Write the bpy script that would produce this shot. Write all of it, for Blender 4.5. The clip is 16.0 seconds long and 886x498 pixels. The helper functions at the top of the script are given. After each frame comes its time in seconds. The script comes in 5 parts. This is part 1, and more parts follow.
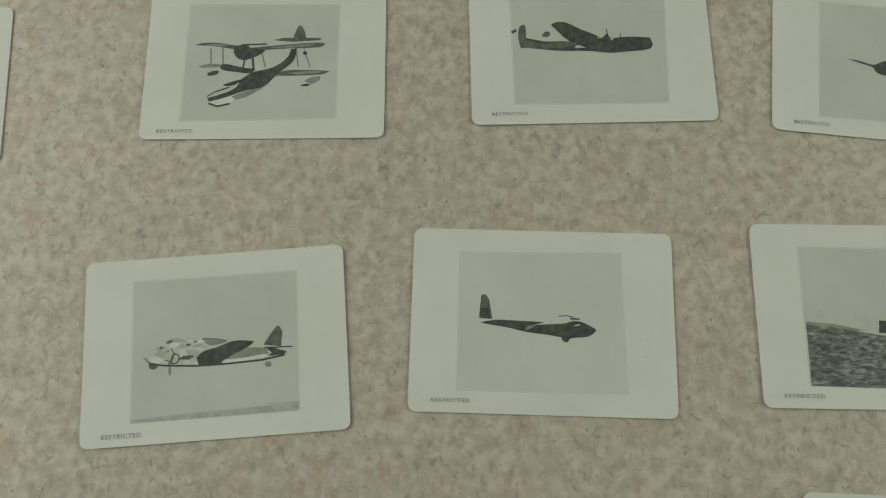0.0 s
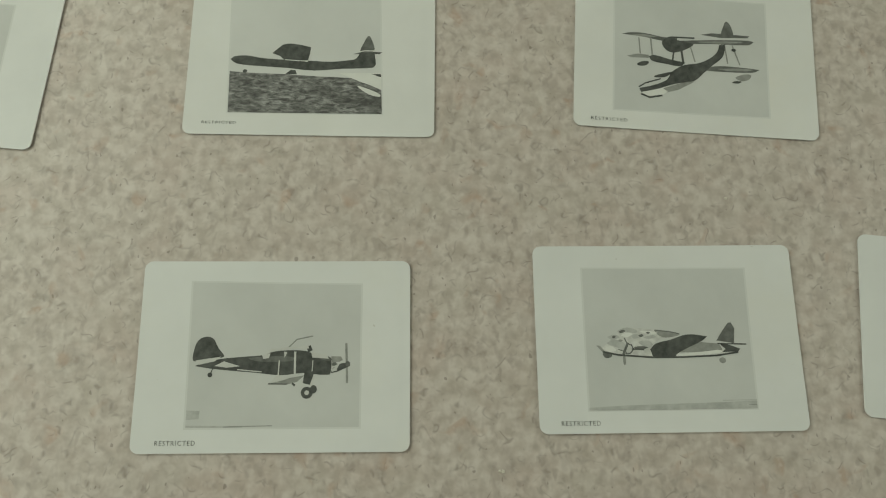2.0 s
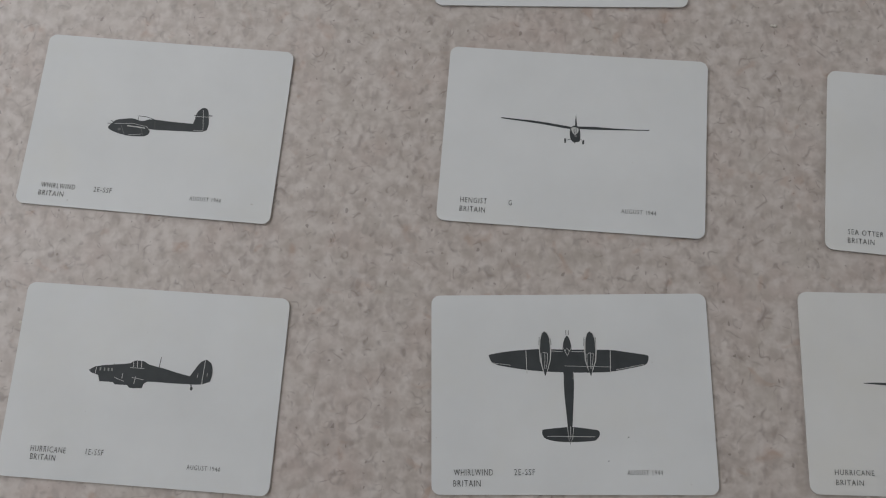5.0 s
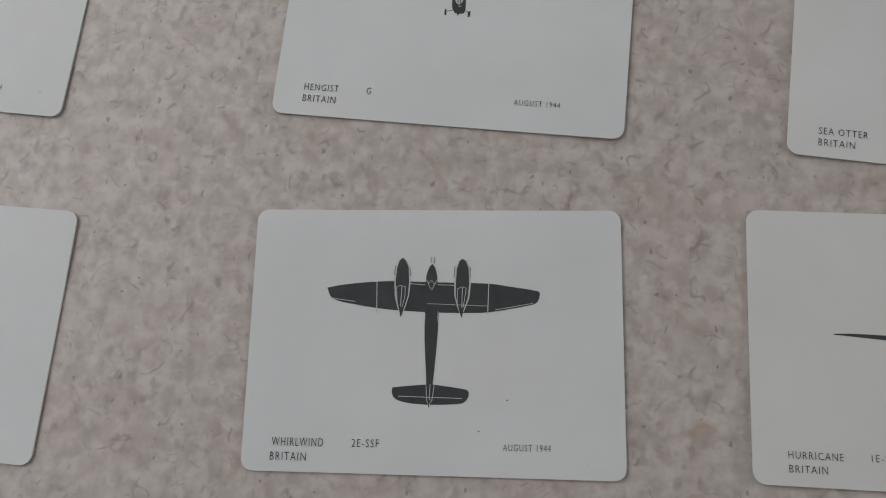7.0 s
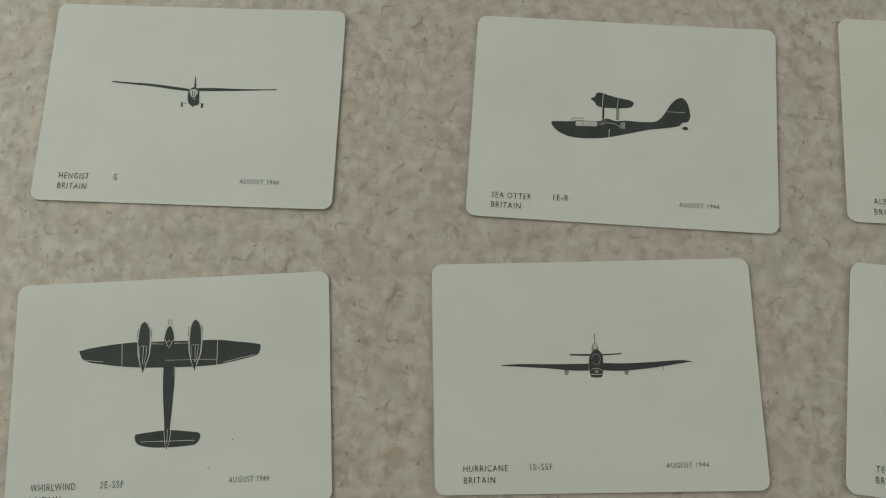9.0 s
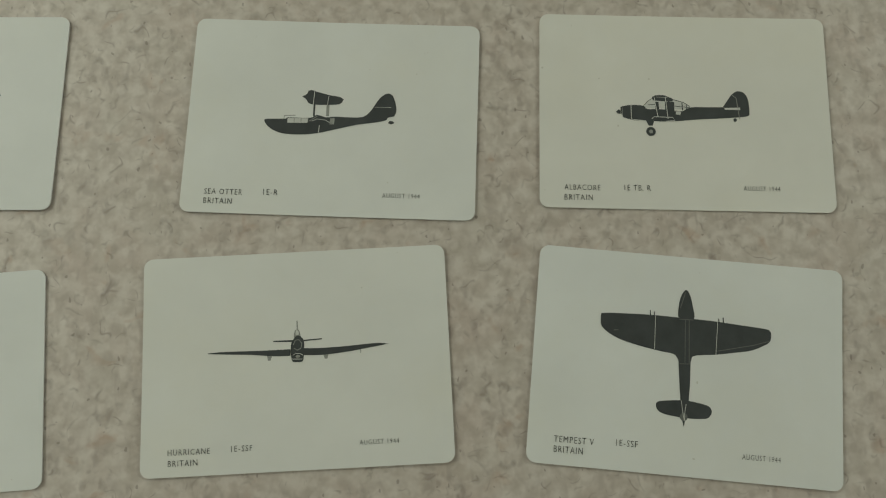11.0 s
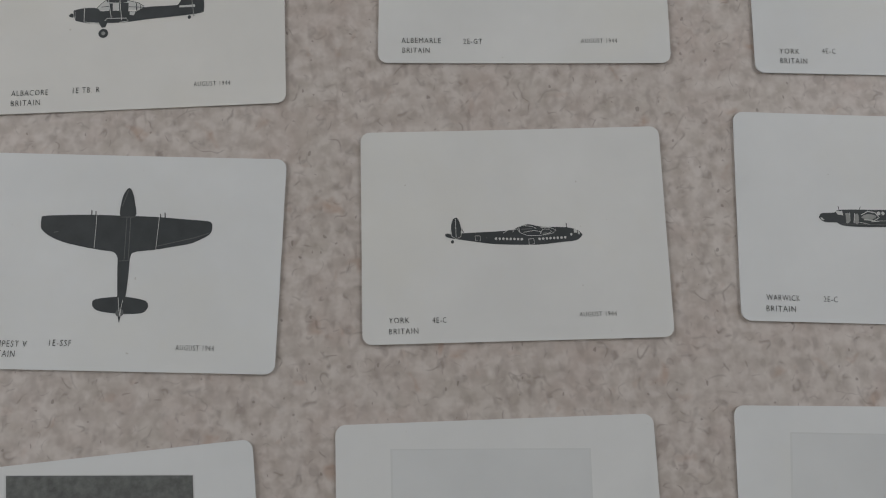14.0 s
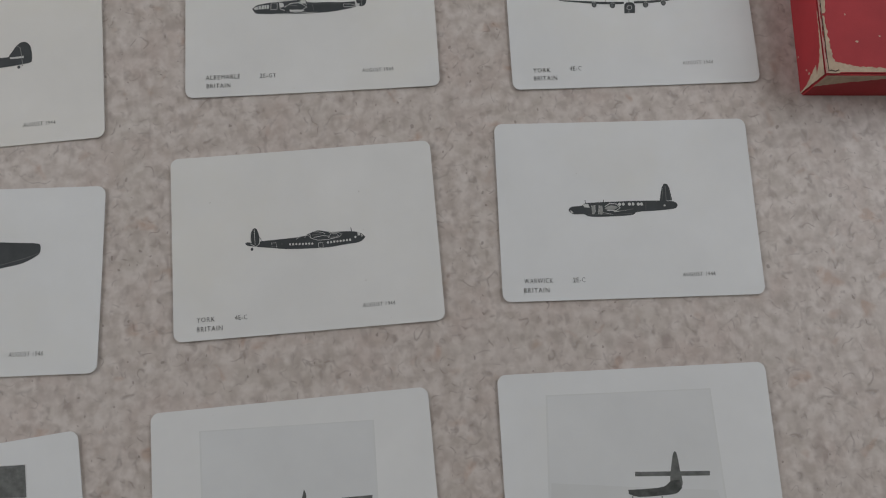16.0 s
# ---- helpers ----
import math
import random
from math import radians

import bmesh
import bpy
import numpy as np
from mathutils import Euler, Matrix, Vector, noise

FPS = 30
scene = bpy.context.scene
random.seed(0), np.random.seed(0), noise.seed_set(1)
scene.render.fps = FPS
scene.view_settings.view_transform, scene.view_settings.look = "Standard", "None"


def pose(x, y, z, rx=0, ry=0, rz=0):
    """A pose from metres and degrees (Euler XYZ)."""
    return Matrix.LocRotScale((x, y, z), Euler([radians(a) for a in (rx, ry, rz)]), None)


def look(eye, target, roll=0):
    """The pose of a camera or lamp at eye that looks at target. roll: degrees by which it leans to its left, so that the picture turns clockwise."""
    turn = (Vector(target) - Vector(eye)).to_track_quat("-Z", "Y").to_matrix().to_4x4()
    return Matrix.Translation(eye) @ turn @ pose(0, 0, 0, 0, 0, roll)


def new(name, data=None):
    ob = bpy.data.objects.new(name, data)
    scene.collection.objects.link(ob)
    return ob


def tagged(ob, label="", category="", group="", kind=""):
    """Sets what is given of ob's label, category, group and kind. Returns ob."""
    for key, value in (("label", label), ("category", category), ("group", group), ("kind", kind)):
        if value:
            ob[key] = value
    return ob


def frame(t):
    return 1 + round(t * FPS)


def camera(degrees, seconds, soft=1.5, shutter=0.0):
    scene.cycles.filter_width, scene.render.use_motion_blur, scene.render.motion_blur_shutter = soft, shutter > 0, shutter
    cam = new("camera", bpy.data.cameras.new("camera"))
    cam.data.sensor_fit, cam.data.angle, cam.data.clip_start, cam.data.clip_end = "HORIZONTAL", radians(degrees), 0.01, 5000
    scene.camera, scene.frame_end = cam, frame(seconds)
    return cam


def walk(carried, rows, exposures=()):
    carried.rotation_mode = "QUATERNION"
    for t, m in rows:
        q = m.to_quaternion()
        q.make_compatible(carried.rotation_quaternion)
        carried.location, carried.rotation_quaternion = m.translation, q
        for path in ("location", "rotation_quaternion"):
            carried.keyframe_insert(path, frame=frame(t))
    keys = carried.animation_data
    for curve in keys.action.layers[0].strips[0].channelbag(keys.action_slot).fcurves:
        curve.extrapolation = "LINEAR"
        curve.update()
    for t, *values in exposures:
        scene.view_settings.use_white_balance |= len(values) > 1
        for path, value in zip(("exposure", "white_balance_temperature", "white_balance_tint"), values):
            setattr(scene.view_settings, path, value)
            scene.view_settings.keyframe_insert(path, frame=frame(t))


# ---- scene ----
# ---- the camera and its way ----
cam = camera(60.0, 16.0, soft=1.1)
PATH = [
    (0, -0.0003, -0.0351, 0.2584, 14.25, 0.78, -1.39),
    (0.5, -0.0368, -0.0199, 0.2564, 12.38, -1.11, -1.08),
    (1, -0.0696, -0.0241, 0.2654, 13.21, -1.10, 0.31),
    (1.5, -0.1196, -0.0298, 0.2633, 13.92, -1.47, 1.08),
    (2, -0.1613, -0.0375, 0.2552, 14.04, -1.63, 2.12),
    (2.5, -0.1897, -0.0588, 0.2465, 14.64, -1.18, 3.28),
    (3, -0.2097, -0.0847, 0.2512, 13.79, -0.14, 3.27),
    (3.5, -0.2199, -0.1117, 0.2520, 12.14, 1.57, 3.55),
    (4, -0.2370, -0.1589, 0.2498, 12.93, 1.50, 3.61),
    (4.2, -0.2407, -0.1725, 0.2512, 11.97, 1.38, 4.41),
    (6.3, -0.1972, -0.1866, 0.2346, 11.14, 3.44, 3.31),
    (6.5, -0.1929, -0.1822, 0.2285, 10.60, 3.45, 3.11),
    (6.8, -0.1882, -0.1927, 0.2065, 11.86, 3.03, 5.30),
    (7, -0.1828, -0.1901, 0.1825, 11.39, 4.14, 5.74),
    (7.3, -0.1762, -0.1838, 0.1789, 10.30, 4.00, 5.33),
    (7.5, -0.1683, -0.1768, 0.1833, 8.53, 4.87, 5.27),
    (7.8, -0.1599, -0.1803, 0.1929, 9.37, 3.69, 5.56),
    (8, -0.1427, -0.1852, 0.2067, 11.64, 4.83, 4.53),
    (8.2, -0.1344, -0.1843, 0.2086, 12.33, 3.72, 3.57),
    (10.3, -0.0770, -0.1748, 0.2264, 10.87, 0.77, 0.63),
    (10.5, -0.0654, -0.1773, 0.2263, 11.20, 1.01, 0.37),
    (11, -0.0392, -0.1796, 0.2245, 10.96, 0.24, -0.16),
    (11.5, -0.0083, -0.1786, 0.2216, 10.80, 0.34, -1.11),
    (12, 0.0228, -0.1767, 0.2192, 10.40, 0.26, -2.30),
    (12.5, 0.0558, -0.1816, 0.2197, 10.35, 1.74, -2.57),
    (13, 0.0829, -0.1898, 0.2238, 11.49, -0.23, -2.90),
    (13.5, 0.1053, -0.1968, 0.2251, 11.32, -0.57, -3.60),
    (14, 0.1157, -0.2116, 0.2197, 9.96, -0.77, -4.27),
    (14.2, 0.1262, -0.1998, 0.2233, 9.66, -2.09, -5.11),
    (14.5, 0.1439, -0.1947, 0.2382, 11.84, -0.83, -5.60),
    (14.8, 0.1583, -0.1887, 0.2477, 12.76, -2.66, -6.85),
    (15, 0.1695, -0.1892, 0.2487, 12.63, -2.03, -6.81),
    (15.5, 0.1805, -0.2015, 0.2548, 13.31, -2.02, -7.08),
    (16, 0.1737, -0.2310, 0.2541, 11.74, -1.62, -7.77),
]
EXPOSURES = [
    (0, -0.1, 7880, -9), (1, -0.04, 7880, -9), (2.5, -0.06, 7880, -10), (3.0, -0.09, 7720, -8), (3.35, -0.18, 6600, 8), (6.5, -0.25, 6720, 11), (8.4, -0.16, 6720, 11), (9.2, -0.12, 7780, -8), (10.5, -0.16, 7830, -8), (12.5, -0.13, 7780, -8), (13.45, -0.13, 7400, -6), (13.75, -0.09, 6720, 10), (14.5, -0.07, 6720, 10), (15.5, -0.07, 6720, 10), (16, -0.05, 6720, 11),
]
walk(cam, [(t, pose(x, y, z, rx, ry, rz)) for t, x, y, z, rx, ry, rz in PATH], EXPOSURES)

# ---- daylight: a sky outside; unseen area lamps added in the west and east walls ----
world = bpy.data.worlds.new("sky")
scene.world = world
world.use_nodes = True
sky = world.node_tree.nodes.new("ShaderNodeTexSky")
sky.sky_type, sky.sun_disc = "NISHITA", False
sky.sun_elevation, sky.sun_rotation = radians(40), radians(20)
world.node_tree.links.new(sky.outputs[0], world.node_tree.nodes["Background"].inputs[0])
world.node_tree.nodes["Background"].inputs[1].default_value = 0.1


def added_lamp(name, energy, wide, high, place, target):
    lamp = new(name, bpy.data.lights.new(name, "AREA"))
    lamp.data.shape, lamp.data.size, lamp.data.size_y = "RECTANGLE", wide, high
    lamp.data.energy, lamp.data.color = energy, (0.985, 1.0, 1.03)
    lamp.matrix_world = look(place, target)


# the larger, stronger one west; powers balanced for the brightness across the worktop
added_lamp("west_window_daylight", 6.5, 1.2, 0.7, (-0.85, 0.15, 0.62), (0.0, -0.1, 0.1))
added_lamp("east_window_daylight", 4.7, 1.0, 0.7, (0.98, 0.15, 0.62), (0.0, 0.0, 0.1))


# ---- materials ----
def material(name, rough=0.6, metal=0.0):
    m = bpy.data.materials.new(name)
    m.use_nodes = True
    n = m.node_tree.nodes["Principled BSDF"]
    n.inputs["Roughness"].default_value, n.inputs["Metallic"].default_value = rough, metal
    return m, m.node_tree, n


def node(tree, kind, **inputs):
    n = tree.nodes.new(kind)
    for key, value in inputs.items():
        n.inputs[key.replace("_", " ")].default_value = value
    return n


def cloud(tree, co, scale, detail=3.0, rough=0.55, distort=0.0):
    n = node(tree, "ShaderNodeTexNoise", Scale=scale, Detail=detail, Roughness=rough, Distortion=distort)
    tree.links.new(co, n.inputs["Vector"])
    return n.outputs["Fac"]


def ramp(tree, fac, *stops):
    n = tree.nodes.new("ShaderNodeValToRGB")
    while len(n.color_ramp.elements) < len(stops):
        n.color_ramp.elements.new(0.5)
    for e, (at, c) in zip(n.color_ramp.elements, stops):
        e.position, e.color = at, (*(c if isinstance(c, tuple) else (c, c, c)), 1)
    tree.links.new(fac, n.inputs["Fac"])
    return n.outputs["Color"]


def blend(tree, fac, a, b, how="MIX"):
    n = tree.nodes.new("ShaderNodeMix")
    n.data_type, n.blend_type = "RGBA", how
    for slot, value in ((0, fac), (6, a), (7, b)):
        if isinstance(value, bpy.types.NodeSocket):
            tree.links.new(value, n.inputs[slot])
        else:
            n.inputs[slot].default_value = value if slot == 0 else (*value, 1)
    return n.outputs[2]


def relief(tree, bsdf, height, strength, distance):
    n = node(tree, "ShaderNodeBump", Strength=strength, Distance=distance)
    tree.links.new(height, n.inputs["Height"])
    tree.links.new(n.outputs["Normal"], bsdf.inputs["Normal"])


def coords(tree, which="Object"):
    return tree.nodes.new("ShaderNodeTexCoord").outputs[which]


def laminate():
    m, t, b = material("speckled_laminate", 0.42)
    co = coords(t)

    def moved(x, y, stretch=1.0, turn=0.0):
        """The same surface read from another place, so that no two patterns follow each other."""
        n = node(t, "ShaderNodeMapping", Location=(x, y, 0.0), Scale=(1.0, stretch, 1.0), Rotation=(0, 0, turn))
        t.links.new(co, n.inputs["Vector"])
        return n.outputs["Vector"]

    def over(under, share, mask, colour):
        return blend(t, blend(t, share, (0, 0, 0), mask), under, colour)

    # pale ground with broad warm and greyish clouds
    ground = ramp(t, cloud(t, co, 215, 2, 0.5), (0.33, (0.445, 0.392, 0.352)), (0.49, (0.52, 0.467, 0.428)), (0.64, (0.59, 0.54, 0.50)))
    rose = ramp(t, cloud(t, moved(0.7, 1.3), 46, 3, 0.55), (0.5, 0.0), (0.66, 1.0))
    ground = over(ground, 0.34, rose, (0.475, 0.38, 0.338))
    olive = ramp(t, cloud(t, moved(2.1, 0.4), 62, 2, 0.5), (0.52, 0.0), (0.66, 1.0))
    ground = over(ground, 0.26, olive, (0.44, 0.405, 0.355))
    rust = ramp(t, cloud(t, moved(1.2, 3.2), 105, 2, 0.5, 0.5), (0.63, 0.0), (0.73, 1.0))
    ground = over(ground, 0.55, rust, (0.42, 0.285, 0.215))
    # soft smudges, a few millimetres wide, crowded in some places and thin in others
    crowd = ramp(t, cloud(t, moved(3.3, 0.9), 52, 2, 0.5), (0.36, 0.25), (0.62, 1.0))
    for x, y, scale, low, share, tone in ((0.2, 0.5, 225, 0.535, 0.55, (0.37, 0.318, 0.288)), (1.9, 2.4, 340, 0.555, 0.56, (0.32, 0.268, 0.24))):
        smudge = ramp(t, cloud(t, moved(x, y, 0.62, 0.4), scale, 1, 0.5, 0.25), (low, 0.0), (low + 0.15, 1.0))
        ground = over(ground, share, blend(t, 1.0, smudge, crowd, "MULTIPLY"), tone)
    # curled dark fibres: short pieces of wandering lines
    for x, y, scale, gate, share, tone in ((4.1, 0.3, 130, 190, 0.6, (0.24, 0.20, 0.177)), (0.9, 4.4, 180, 240, 0.42, (0.26, 0.22, 0.20)), (2.7, 2.9, 95, 160, 0.42, (0.27, 0.232, 0.208))):
        line = ramp(t, cloud(t, moved(x, y), scale, 1, 0.5, 0.25), (0.466, 0.0), (0.5, 1.0), (0.534, 0.0))
        piece = ramp(t, cloud(t, moved(y, x), gate, 1, 0.5, 0.2), (0.56, 0.0), (0.66, 1.0))
        ground = over(ground, share, blend(t, 1.0, line, piece, "MULTIPLY"), tone)
    # pale veils between the smudges and a few sharp specks
    pale = ramp(t, cloud(t, moved(5.2, 1.1), 240, 2, 0.5, 0.1), (0.54, 0.0), (0.68, 1.0))
    ground = over(ground, 0.4, pale, (0.655, 0.61, 0.575))
    speck = ramp(t, cloud(t, moved(1.4, 5.6, 0.7, 0.9), 620, 0, 0.4, 0.3), (0.79, 0.0), (0.83, 1.0))
    ground = over(ground, 0.5, speck, (0.16, 0.13, 0.115))
    t.links.new(ground, b.inputs["Base Color"])
    t.links.new(ramp(t, cloud(t, co, 30, 4), (0.3, 0.36), (0.7, 0.5)), b.inputs["Roughness"])
    relief(t, b, cloud(t, co, 900, 2), 0.15, 0.0002)
    return m


def card_stock(warm):
    """Old white card; warm: how far it has yellowed."""
    m, t, b = material("aged_card_stock", 0.55)
    b.inputs["Specular IOR Level"].default_value = 0.3
    # each card is aged in its own way
    shifted = node(t, "ShaderNodeVectorMath")
    shifted.operation = "MULTIPLY_ADD"
    t.links.new(t.nodes.new("ShaderNodeObjectInfo").outputs["Random"], shifted.inputs[0])
    shifted.inputs[1].default_value = (3.1, 5.3, 0.0)
    t.links.new(coords(t), shifted.inputs[2])
    co = shifted.outputs["Vector"]
    white = [v + (w - v) * warm for v, w in zip((0.69, 0.707, 0.703), (0.69, 0.68, 0.64))]
    tone = ramp(t, cloud(t, co, 28, 4, 0.6), (0.3, tuple(v * 0.96 for v in white)), (0.7, tuple(v * 1.04 for v in white)))
    aged = ramp(t, cloud(t, co, 17, 4, 0.65), (0.5, 0.0), (0.75, 0.5))
    tone = blend(t, aged, tone, tuple(v * k for v, k in zip(white, (0.99, 0.965, 0.90))))
    spot = ramp(t, cloud(t, co, 520, 1, 0.4), (0.82, 0.0), (0.85, 1.0))
    tone = blend(t, blend(t, 0.4, (0, 0, 0), spot), tone, (0.36, 0.33, 0.27))
    t.links.new(tone, b.inputs["Base Color"])
    relief(t, b, cloud(t, co, 1500, 2), 0.12, 0.0001)
    return m


def printed(name, colour, spread=0.15, scale=180):
    """Printing ink: a tone that is never quite even."""
    m, t, b = material(name, 0.6)
    b.inputs["Specular IOR Level"].default_value = 0.25
    low, high = (tuple(v * k for v in colour) for k in (1 - spread, 1 + spread))
    t.links.new(ramp(t, cloud(t, coords(t), scale, 4, 0.6), (0.3, low), (0.7, high)), b.inputs["Base Color"])
    return m


def grassy(name, dark, light):
    """A printed field: streaks of dark and light halftone."""
    m, t, b = material(name, 0.5)
    stretch = node(t, "ShaderNodeMapping", Scale=(1.0, 2.6, 1.0))
    t.links.new(coords(t), stretch.inputs["Vector"])
    tone = ramp(t, cloud(t, stretch.outputs["Vector"], 330, 5, 0.65, 0.5), (0.36, dark), (0.5, tuple((a + c) / 2.6 for a, c in zip(dark, light))), (0.68, light))
    broad = ramp(t, cloud(t, stretch.outputs["Vector"], 55, 2), (0.35, 0.0), (0.65, 0.7))
    t.links.new(blend(t, broad, tone, dark), b.inputs["Base Color"])
    return m


def plain(name, colour, rough=0.8, spread=0.06, scale=6):
    m, t, b = material(name, rough)
    co = coords(t)
    low, high = (tuple(v * k for v in colour) for k in (1 - spread, 1 + spread))
    t.links.new(ramp(t, cloud(t, co, scale, 5, 0.6), (0.3, low), (0.7, high)), b.inputs["Base Color"])
    relief(t, b, cloud(t, co, scale * 30, 3), 0.2, 0.002)
    return m


LAMINATE = laminate()
STOCKS = {warm: card_stock(warm) for warm in (0, 0.2, 0.4, 0.6, 0.8)}
INK = printed("black_ink", (0.052, 0.058, 0.06))
PHOTO_INK = printed("photo_black", (0.078, 0.084, 0.079), 0.4, 420)
SOFT_INK = printed("faded_ink", (0.135, 0.142, 0.135), 0.3, 420)
MID = printed("mid_grey_ink", (0.27, 0.28, 0.265), 0.2, 420)
PALE = printed("pale_grey_ink", (0.54, 0.55, 0.53), 0.06)
WHITE = printed("bare_white", (0.67, 0.685, 0.66), 0.04)
SKY = printed("printed_sky", (0.55, 0.565, 0.555), 0.06, 34)
LIGHT_SKY = printed("pale_printed_sky", (0.60, 0.615, 0.606), 0.05, 26)
FAINT_SKY = printed("faint_printed_sky", (0.635, 0.652, 0.648), 0.05, 26)
EDGE = printed("photo_fade", (0.62, 0.636, 0.625), 0.03, 60)
TYPE_INK = printed("type_ink", (0.062, 0.067, 0.066), 0.35, 900)
GREY_LINE = printed("grey_line_ink", (0.13, 0.138, 0.135))
FADED = printed("worn_type_ink", (0.26, 0.265, 0.255), 0.3, 900)
DATE = printed("thin_type_ink", (0.12, 0.125, 0.122), 0.5, 900)
NOSE = printed("pale_mottled_print", (0.55, 0.56, 0.54), 0.2, 420)
SEA = printed("soft_grey_print", (0.43, 0.442, 0.43), 0.16, 300)
FIELD = grassy("printed_grass", (0.05, 0.052, 0.05), (0.42, 0.43, 0.42))
WALL = plain("white_wall_paint", (0.78, 0.76, 0.72))
FLOORING = plain("brown_floor", (0.30, 0.22, 0.15), 0.5, 0.2, 9)
CABINET = plain("cream_cabinet_paint", (0.6, 0.57, 0.5), 0.5)


# ---- building helpers ----
def mesh_of(name, bm):
    me = bpy.data.meshes.new(name)
    bm.to_mesh(me)
    bm.free()
    return me


def part(name, bm, mat, parent, label=""):
    ob = new(name, mesh_of(name, bm))
    ob.data.materials.append(mat)
    ob.parent = parent
    return tagged(ob, label)


def box(bm, x0, x1, y0, y1, z0, z1):
    v = [bm.verts.new((x, y, z)) for z in (z0, z1) for x, y in ((x0, y0), (x1, y0), (x1, y1), (x0, y1))]
    for f in ((3, 2, 1, 0), (4, 5, 6, 7), (0, 1, 5, 4), (1, 2, 6, 5), (2, 3, 7, 6), (3, 0, 4, 7)):
        bm.faces.new([v[i] for i in f])
    return v


def block(name, mat, spans, label, category, bevel=0.0):
    bm = bmesh.new()
    for s in spans:
        box(bm, *s)
    if bevel:
        bmesh.ops.bevel(bm, geom=bm.edges[:], offset=bevel, segments=3, affect="EDGES")
    ob = part(name, bm, mat, None, label)
    return tagged(ob, "", category, "", "structure")


# ---- the room: unseen, closed, with openings made for the added west and east lamps ----
FLOOR_Z, TOP_Z = -0.9, 2.0


def pierced(x0, x1, y0, y1, z0, z1):
    """A wall along y with one opening through it."""
    return [(x0, x1, -2.2, y0, FLOOR_Z, TOP_Z), (x0, x1, y1, 1.4, FLOOR_Z, TOP_Z), (x0, x1, y0, y1, FLOOR_Z, z0), (x0, x1, y0, y1, z1, TOP_Z)]


block("floor", FLOORING, [(-0.83, 0.96, -2.2, 1.4, FLOOR_Z - 0.05, FLOOR_Z)], "brown floor under the counter", "floor")
block("ceiling", WALL, [(-0.93, 1.06, -2.3, 1.5, TOP_Z, TOP_Z + 0.1)], "plain white ceiling over the room", "ceiling")
block("wall_north", WALL, [(-0.93, 1.06, 1.4, 1.5, FLOOR_Z, TOP_Z)], "plain white wall behind the counter", "wall")
block("wall_south", WALL, [(-0.93, 1.06, -2.3, -2.2, FLOOR_Z, TOP_Z)], "plain white wall", "wall")
block("wall_west", WALL, pierced(-0.93, -0.83, -0.45, 0.75, 0.25, 0.99), "plain white unseen wall with a large opening for the added lamp", "wall")
block("wall_east", WALL, pierced(0.96, 1.06, -0.35, 0.65, 0.25, 0.99), "plain white unseen wall with a smaller opening for the added lamp", "wall")

# ---- the counter ----
block("counter_base", CABINET, [(-0.75, 0.75, -0.42, 0.38, FLOOR_Z, -0.04)], "plain cream base that carries the worktop", "counter base", 0.004)
block("worktop", LAMINATE, [(-0.8, 0.8, -0.46, 0.42, -0.04, 0.0)], "beige and brown speckled laminate worktop, slightly glossy", "worktop", 0.006)

# ---- the cards ----
CARD_W, CARD_H, THICK, ROUND = 88.9, 62.7, 0.45, 2.8  # millimetres
PLACES = {
    "A0": (-0.3441, 0.0889, -2.95),
    "A1": (-0.2065, 0.0970, 1.86),
    "A2": (-0.0663, 0.1047, -1.23),
    "A3": (0.0542, 0.1072, -0.52),
    "A4": (0.1652, 0.0967, -7.69),
    "B0": (-0.3535, -0.0097, 4.60),
    "B1": (-0.2104, -0.0117, 2.57),
    "B2": (-0.0799, -0.0005, 2.90),
    "B3": (0.0308, 0.0046, -3.10),
    "B4": (0.1474, 0.0034, -2.25),
    "C0": (-0.3467, -0.0963, -1.29),
    "C1": (-0.2023, -0.0922, -0.50),
    "C2": (-0.0738, -0.0948, -2.11),
    "C3": (0.0343, -0.0933, -1.45),
    "C4": (0.1527, -0.0869, -3.95),
    "C5": (0.2673, -0.0987, -4.95),
    "D0": (-0.3372, -0.1847, 0.21),
    "D1": (-0.1997, -0.1766, 4.47),
    "D2": (-0.0826, -0.1684, 2.84),
    "D3": (0.0303, -0.1704, -5.43),
    "D4": (0.1426, -0.1702, -2.68),
    "D5": (0.2527, -0.1736, -5.70),
    "E4": (0.1311, -0.2540, -2.21),
    "E5": (0.2414, -0.2588, -4.78),
    "E3": (0.0214, -0.2557, 1.90),
}


def clipped(bm, step=6.0):
    """Cuts flat faces along a grid, so that they can follow a bent card."""
    for axis, half in ((0, CARD_W / 2), (1, CARD_H / 2)):
        for k in range(1, int(2 * half / step)):
            at, normal = [0, 0, 0], [0, 0, 0]
            at[axis], normal[axis] = -half + k * step, 1
            bmesh.ops.bisect_plane(bm, geom=bm.verts[:] + bm.edges[:] + bm.faces[:], plane_co=at, plane_no=normal, dist=1e-5)


def bent(bm, card, lift):
    """Lays what was drawn in millimetres on the card's own bend, lift millimetres over its face."""
    ku, kv, lean = card["bend"]
    for v in bm.verts:
        x, y, z = v.co
        rise = ku * (2 * x / CARD_W) ** 2 + kv * (2 * y / CARD_H) ** 2 + lean * (x / CARD_W) * (y / CARD_H)
        v.co = (x / 1000, y / 1000, (z + lift + rise) / 1000)


